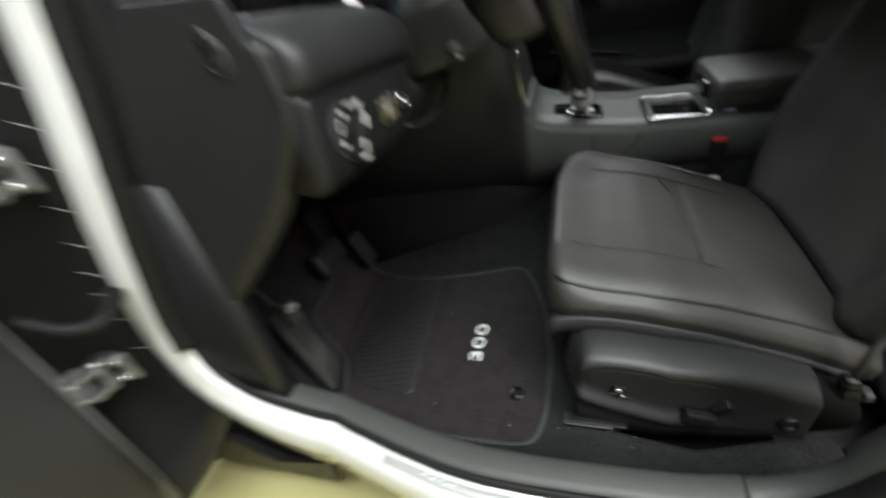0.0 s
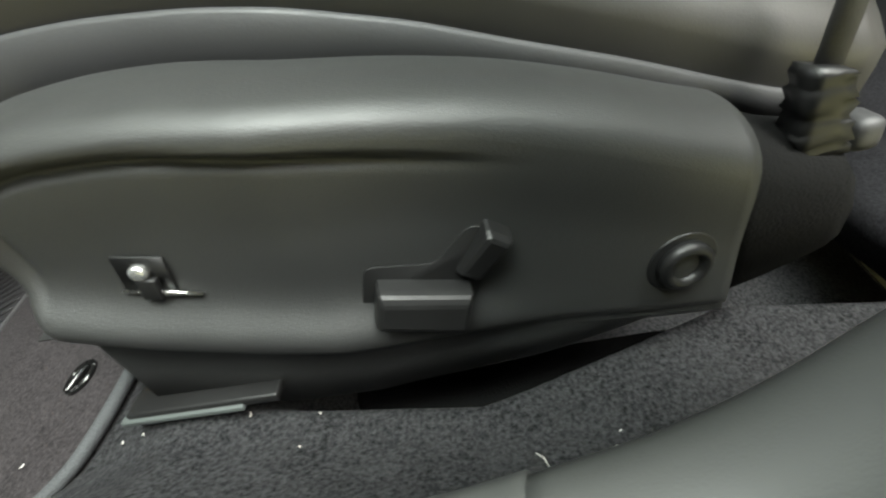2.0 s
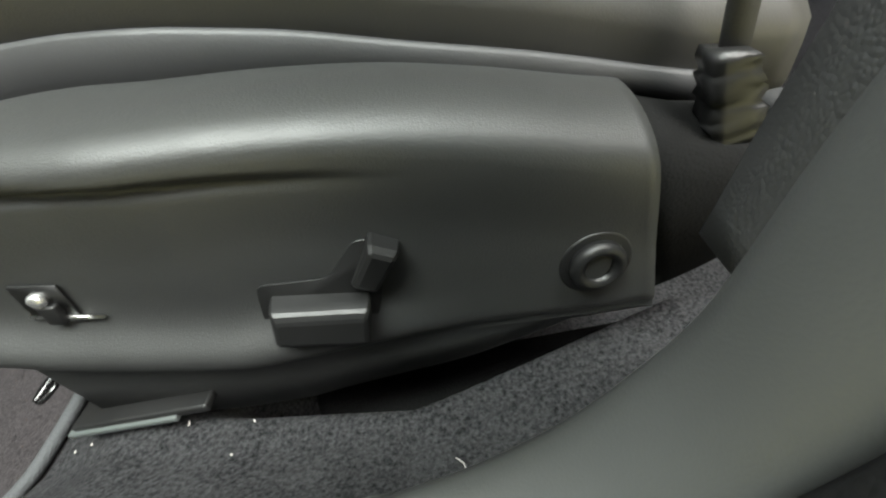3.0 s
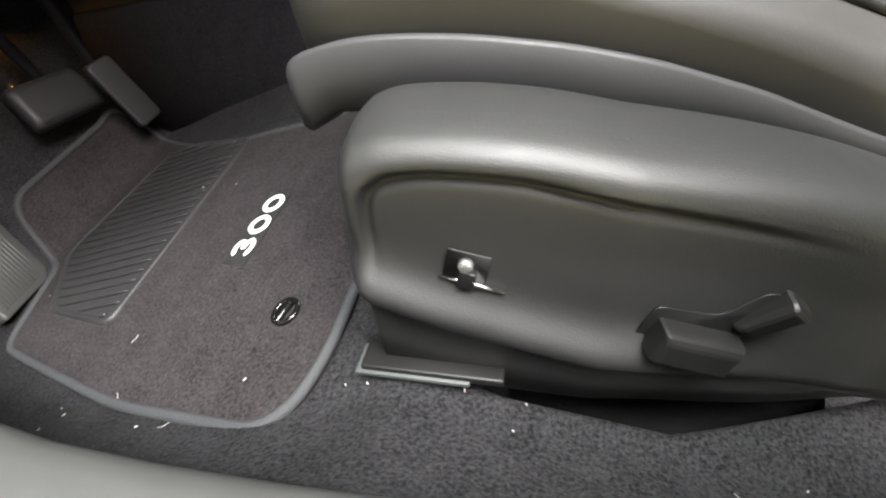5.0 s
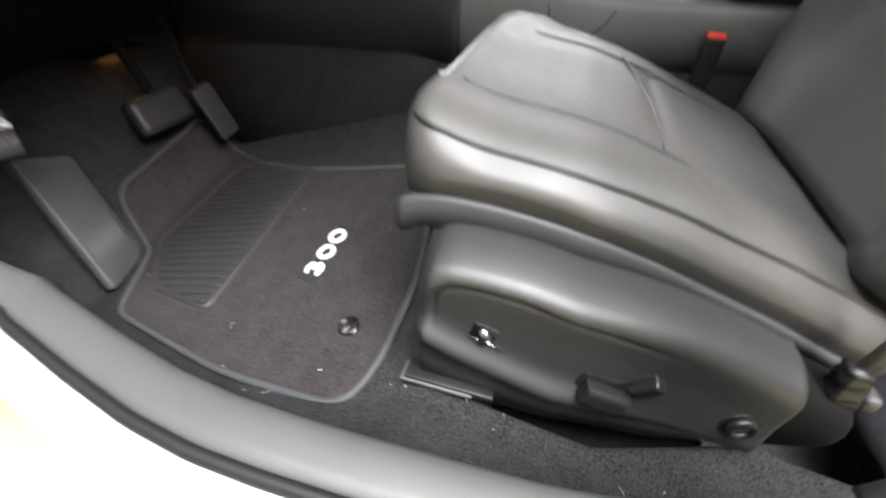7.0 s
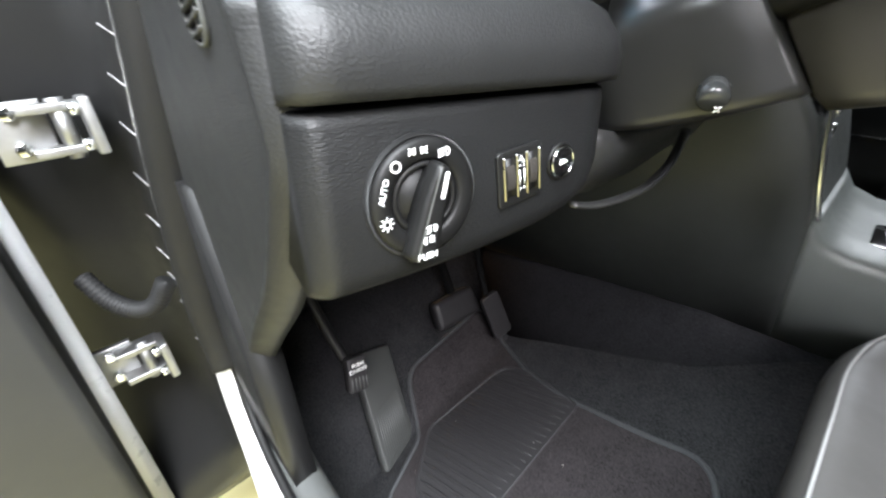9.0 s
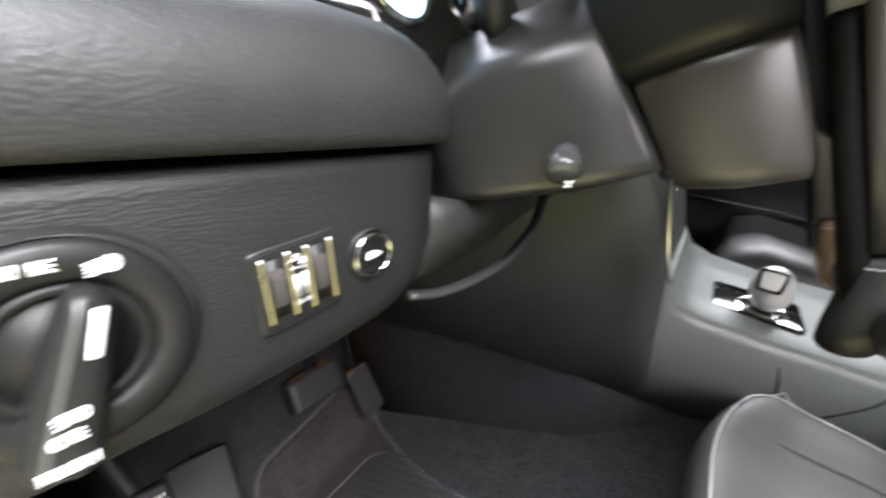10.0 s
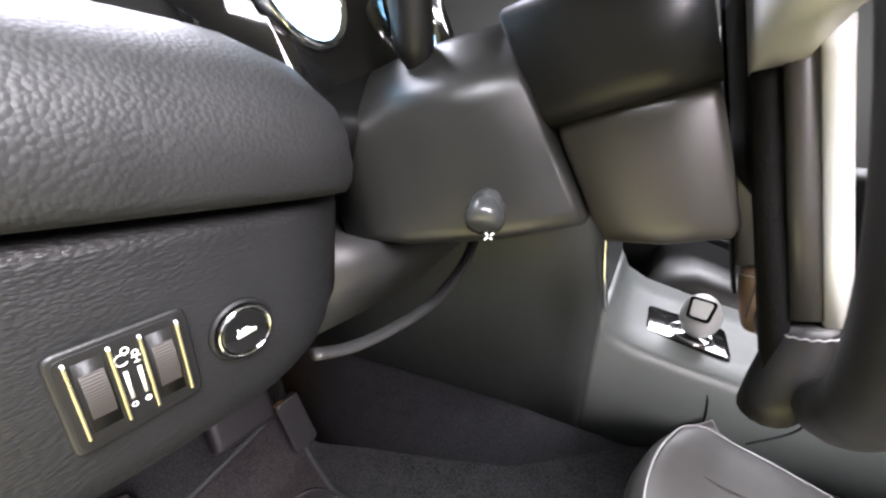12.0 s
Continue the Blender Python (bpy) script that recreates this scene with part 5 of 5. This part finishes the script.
kb.transform(Matrix.Translation((0.150, 0.716, 0.394)) @ Matrix.Diagonal((0.032, 0.032, 0.040, 1)))
part("knob", kb, SILVER_PAINT, shifter, "silver rounded knob")
fm = frame_matrix((0.1440, 0.6900, 0.4170), (1, -0.25, 0), (0.05, 0.85, 1)) @ Matrix.Scale(1.15, 4)
part("face", plate(rounded([(-0.011, -0.014), (0.011, -0.014), (0.014, 0.012), (-0.014, 0.012)], 0.005), 0.003, fm, 0.001), WHITE_INK, shifter, "pale shift pattern face")
part("face_rim", plate(rounded([(-0.015, -0.018), (0.015, -0.018), (0.018, 0.016), (-0.018, 0.016)], 0.006), 0.001, fm, 0.0003), GLOSS_BLACK, shifter)
arm = thing("armrest", None, "dark padded armrest behind the console tray", "armrest")
part("pad", box((0.462, 0.625, 0.345), (0.86, 0.905, 0.420), 0.024), LEATHER, arm)
part("latch", box((0.448, 0.70, 0.365), (0.468, 0.80, 0.405), 0.006), GLOSS_BLACK, arm)
part("seam", tube([(0.47, 0.6245, 0.352), (0.86, 0.6245, 0.358)], 0.003, 6), GLOSS_BLACK, arm)
stack = thing("centre_stack", None, "black centre stack with chrome edge trim", "centre stack", kind="structure")
part("panel", box((-0.30, 0.60, 0.40), (-0.035, 0.93, 0.80), 0.02), GLOSS_BLACK, stack)
part("edge", tube(spline([(-0.025, 0.600, 0.62), (-0.018, 0.598, 0.55), (-0.006, 0.597, 0.47), (0.006, 0.60, 0.41)], 16), 0.005, 8), CHROME, stack, "chrome edge trim")
for kz in (0.575, 0.545):
    part("knob", disc(0.011, 0.018, frame_matrix((-0.032, 0.64, kz), (0, 1, 0), (0, 0, 1)), 0.003, 20), CHROME, stack, "chrome knob")

# ---- passenger side ----
pdoor = thing("passenger_door", None, "black passenger door panel with chrome strip", "car door", kind="structure")
part("panel", loft([[Vector((x, y, z)) for y, z in ((1.36, -0.1), (1.34, 0.20), (1.30, 0.26), (1.30, 0.33), (1.345, 0.37), (1.36, 0.44), (1.33, 0.50), (1.345, 0.575), (1.40, 0.60), (1.48, 0.60), (1.48, -0.1))] for x in (-0.7, 0.1, 0.52, 1.3)]), PLASTIC, pdoor, "moulded black door panel")
part("strip", tube([(-0.10, 1.328, 0.405), (0.2, 1.326, 0.385), (0.53, 1.328, 0.318)], 0.008, 8, flat=0.6), CHROME, pdoor, "chrome strip")
part("strip", tube([(0.10, 1.345, 0.588), (0.35, 1.345, 0.562), (0.56, 1.345, 0.535)], 0.006, 8), SATIN, pdoor)
part("armrest", box((0.16, 1.26, 0.285), (0.62, 1.34, 0.335), 0.02), LEATHER, pdoor)
part("pocket", box((0.15, 1.285, 0.16), (0.52, 1.31, 0.30), 0.012), PLASTIC_SOFT, pdoor)
part("pull", box((0.10, 1.30, 0.58), (0.16, 1.34, 0.61), 0.008), CHROME, pdoor)
pseat = thing("passenger_seat", None, "dark leather passenger seat backrest", "car seat")
part("cushion", loft([[Vector((x, 0.95 + a, z + dz)) for a, dz in ((0.0, -0.12), (0.0, -0.01), (0.03, 0.012), (0.10, 0.01), (0.22, 0.0), (0.34, 0.01), (0.40, 0.0), (0.40, -0.12))] for x, z in ((0.06, 0.27), (0.075, 0.32), (0.10, 0.352), (0.16, 0.366), (0.24, 0.350), (0.40, 0.29), (0.62, 0.20))]), LEATHER, pseat)
part("backrest", loft([[Vector((x + a * 0.9, 0.93 + b, z - a * 0.3)) for a, b in ((0.12, 0.0), (-0.02, -0.01), (-0.06, 0.03), (-0.02, 0.09), (0.0, 0.22), (-0.02, 0.35), (-0.06, 0.41), (-0.02, 0.45), (0.12, 0.44))] for x, z in ((0.55, 0.16), (0.59, 0.35), (0.63, 0.55), (0.70, 0.80), (0.73, 0.86))]), LEATHER, pseat)
part("cover", loft([[Vector((x - 0.060 + dx, y, z)) for dx, y in ((0.0, 0.945), (-0.018, 0.965), (-0.012, 0.995), (0.02, 1.03), (0.03, 1.03), (0.01, 0.955))] for x, z in ((0.640, 0.40), (0.646, 0.45), (0.652, 0.50), (0.664, 0.54))]), TEAL, pseat, "pale teal film on the bolster")
tagged(link("pillar_trim", loft([[Vector((x, y, z)) for x, y in ((x0, 1.28), (x0 + 0.07, 1.26), (x0 + 0.12, 1.33), (x0 + 0.1, 1.45), (x0, 1.45))] for x0, z in ((0.50, 0.0), (0.53, 0.3), (0.60, 0.6), (0.74, 1.05))]), PLASTIC), "black pillar trim beside the passenger door", "pillar trim", kind="structure")

# ---- open driver's door and hinges ----
ddoor = thing("driver_door", None, "open driver's door, grey painted edge and dark lining", "car door", kind="structure")
DM = pose(-0.70, -0.305, 0, 0, 0, 283)       # local x runs along the door from its hinges


def door_ring(x, top):
    return [DM @ Vector((x, y, z)) for y, z in ((-0.02, -0.08), (-0.055, 0.0), (-0.06, 0.35), (-0.05, top), (0.03, top), (0.045, 0.35), (0.04, -0.05))]


part("shell", loft([door_ring(x, t) for x, t in ((0.015, 0.80), (0.03, 0.82), (0.5, 0.82), (0.9, 0.82))]), PAINT_INNER, ddoor, "grey painted door edge")
part("lining", loft([[DM @ Vector((x, y, z)) for y, z in ((0.05, -0.03), (0.09, 0.1), (0.095, 0.5), (0.07, 0.80), (0.045, 0.80), (0.045, -0.03))] for x in (0.05, 0.07, 0.5, 0.88)]), PLASTIC, ddoor, "dark door lining")
part("seal", tube([DM @ Vector(p) for p in ((0.045, 0.05, 0.80), (0.045, 0.055, 0.4), (0.05, 0.055, 0.05), (0.12, 0.05, -0.04), (0.6, 0.05, -0.05))], 0.009, 8), RUBBER, ddoor)
pillar = thing("hinge_pillar", None, "black hinge pillar between door and body", "pillar", kind="structure")
part("panel", band([(0.080, -0.210), (0.0955, -0.2385), (0.14, -0.248), (0.19, -0.280), (0.24, -0.35), (0.29, -0.44), (0.31, -0.44), (0.31, -0.19), (0.08, -0.19)], 50, 0.0, 0.40), PLASTIC_DARK, pillar)
for k in range(9):
    q, r = opening(41, 0.100, 0.0, 0.40)[10 + 3 * k], opening(41, 0.134, 0.0, 0.40)[10 + 3 * k]
    part("mark", tube([(q[0], -0.2400 + inward(*opening(41, 0, 0.0, 0.40)[10 + 3 * k]), q[1]), (r[0], -0.2475 + inward(*opening(41, 0, 0.0, 0.40)[10 + 3 * k]), r[1] + 0.006)], 0.0007, 5), THREAD, pillar, "pale joint line")
for hx, hy, hz in ((-0.585, -0.205, 0.655), (-0.655, -0.235, 0.285)):
    hinge = thing("door_hinge", None, "bare steel door hinge with bolts", "hinge", group="door hinges")
    part("leaf", box((hx - 0.03, hy, hz - 0.030), (hx + 0.020, hy + 0.012, hz + 0.034), 0.003), STEEL, hinge)
    part("knuckle", tube([(hx - 0.022, hy - 0.018, hz - 0.034), (hx - 0.022, hy - 0.018, hz + 0.034)], 0.009, 12), STEEL, hinge)
    for dz in (-0.024, 0.024):
        part("arm", box((hx - 0.045, hy - 0.055, hz + dz - 0.005), (hx - 0.012, hy + 0.006, hz + dz + 0.005), 0.002), STEEL, hinge)
    part("door_leaf", box((hx - 0.052, hy - 0.085, hz - 0.034), (hx - 0.040, hy - 0.030, hz + 0.034), 0.002), STEEL, hinge)
    for dz in (-0.018, 0.022):
        part("bolt", disc(0.0085, 0.010, frame_matrix((hx + 0.006, hy, hz + dz), (1, 0, 0), (0, 0, 1)), 0.002, 6), CHROME, hinge)
        part("bolt", disc(0.0085, 0.010, frame_matrix((hx - 0.040, hy - 0.062, hz + dz), (0, 1, 0), (0, 0, 1)), 0.002, 6), CHROME, hinge)
loom = thing("wiring_loom", None, "black corrugated wiring loom between pillar and door", "cable")
lp = spline([(-0.585, -0.195, 0.44), (-0.600, -0.215, 0.408), (-0.622, -0.238, 0.398), (-0.655, -0.262, 0.412), (-0.690, -0.280, 0.445)], 90)
part("sleeve", tube(lp, [0.012 + (0.0022 if k % 3 == 0 else 0) for k in range(90)], 10), RUBBER, loom)

# ---- shell and showroom ----
tagged(link("kick_panel", loft([[Vector((x, y, z)) for y, z in ((-0.150, -0.20), (-0.128, -0.02), (-0.120, 0.36), (-0.122, 0.60), (-0.16, 0.60), (-0.16, -0.20))] for x in (-0.86, -0.60, -0.45, -0.41)]), PLASTIC_DARK), "black footwell side panel", "panel", kind="structure")
tagged(link("firewall", box((-0.90, -0.18, -0.2), (-0.84, 1.4, 0.75)), SHADED_CARPET), "carpeted bulkhead, darkened as if unlit", "bulkhead", kind="structure")
# Box added out of view to stop light leaking into the footwell.
tagged(link("cowl", box((-0.86, -0.12, 0.62), (-0.40, 0.50, 0.73), 0.02), PLASTIC_DARK), "unseen dark block stopping light leaking into the footwell", "cowl", kind="structure")
tagged(link("dash_far", box((-0.80, 0.44, 0.56), (-0.22, 1.34, 0.76), 0.05), DASH_PAD), "dark dashboard on the passenger side", "dashboard", kind="structure")
# The roof is out of view; it keeps overhead lamp light off the footwell.
tagged(link("ceiling", box((-0.30, -0.10, 1.13), (1.5, 1.42, 1.17), 0.015), HEADLINER), "grey headliner of the car roof", "ceiling", kind="structure")
tagged(link("wall_rear", box((1.40, -0.15, -0.1), (1.46, 1.45, 0.8)), PLASTIC), "dark rear of the cabin", "wall", kind="structure")
tagged(link("cabin_floor", box((0.72, -0.14, -0.12), (1.45, 1.45, -0.06)), SHADED_CARPET), "carpet under the rear and passenger side, painted in shade", "carpet", kind="structure")
tagged(link("cabin_floor", box((-0.86, 0.93, -0.12), (0.74, 1.45, -0.05)), CARPET), "carpet of the passenger footwell", "carpet", kind="structure")
tagged(link("pillar_rear", band([(0.004, -0.16), (0.004, -0.175), (0.10, -0.20), (0.16, -0.20), (0.16, -0.16)], 40, 0.78, 1.0), PLASTIC), "dark lower pillar behind the seat", "pillar", kind="structure")
tagged(link("ground", box((-9, -9, -0.33), (9, 9, -0.30)), SHOW_FLOOR), "glossy yellow showroom floor", "floor", kind="structure")
# Hall shell is out of view; its grey is kept dark to cut bounced light.
tagged(link("wall_south", box((-9, -9.1, -0.3), (9, -9, 3.4)), SHOW_WALL), "grey showroom wall", "wall", kind="structure")
tagged(link("wall_north", box((-9, 9, -0.3), (9, 9.1, 3.4)), SHOW_WALL), "grey showroom wall", "wall", kind="structure")
tagged(link("wall_east", box((9, -9, -0.3), (9.1, 9, 3.4)), SHOW_WALL), "grey showroom wall", "wall", kind="structure")
tagged(link("wall_west", box((-9.1, -9, -0.3), (-9, 9, 3.4)), SHOW_WALL), "grey showroom wall", "wall", kind="structure")
tagged(link("ceiling_hall", box((-9, -9, 3.4), (9, 9, 3.5)), SHOW_WALL), "grey showroom ceiling", "ceiling", kind="structure")
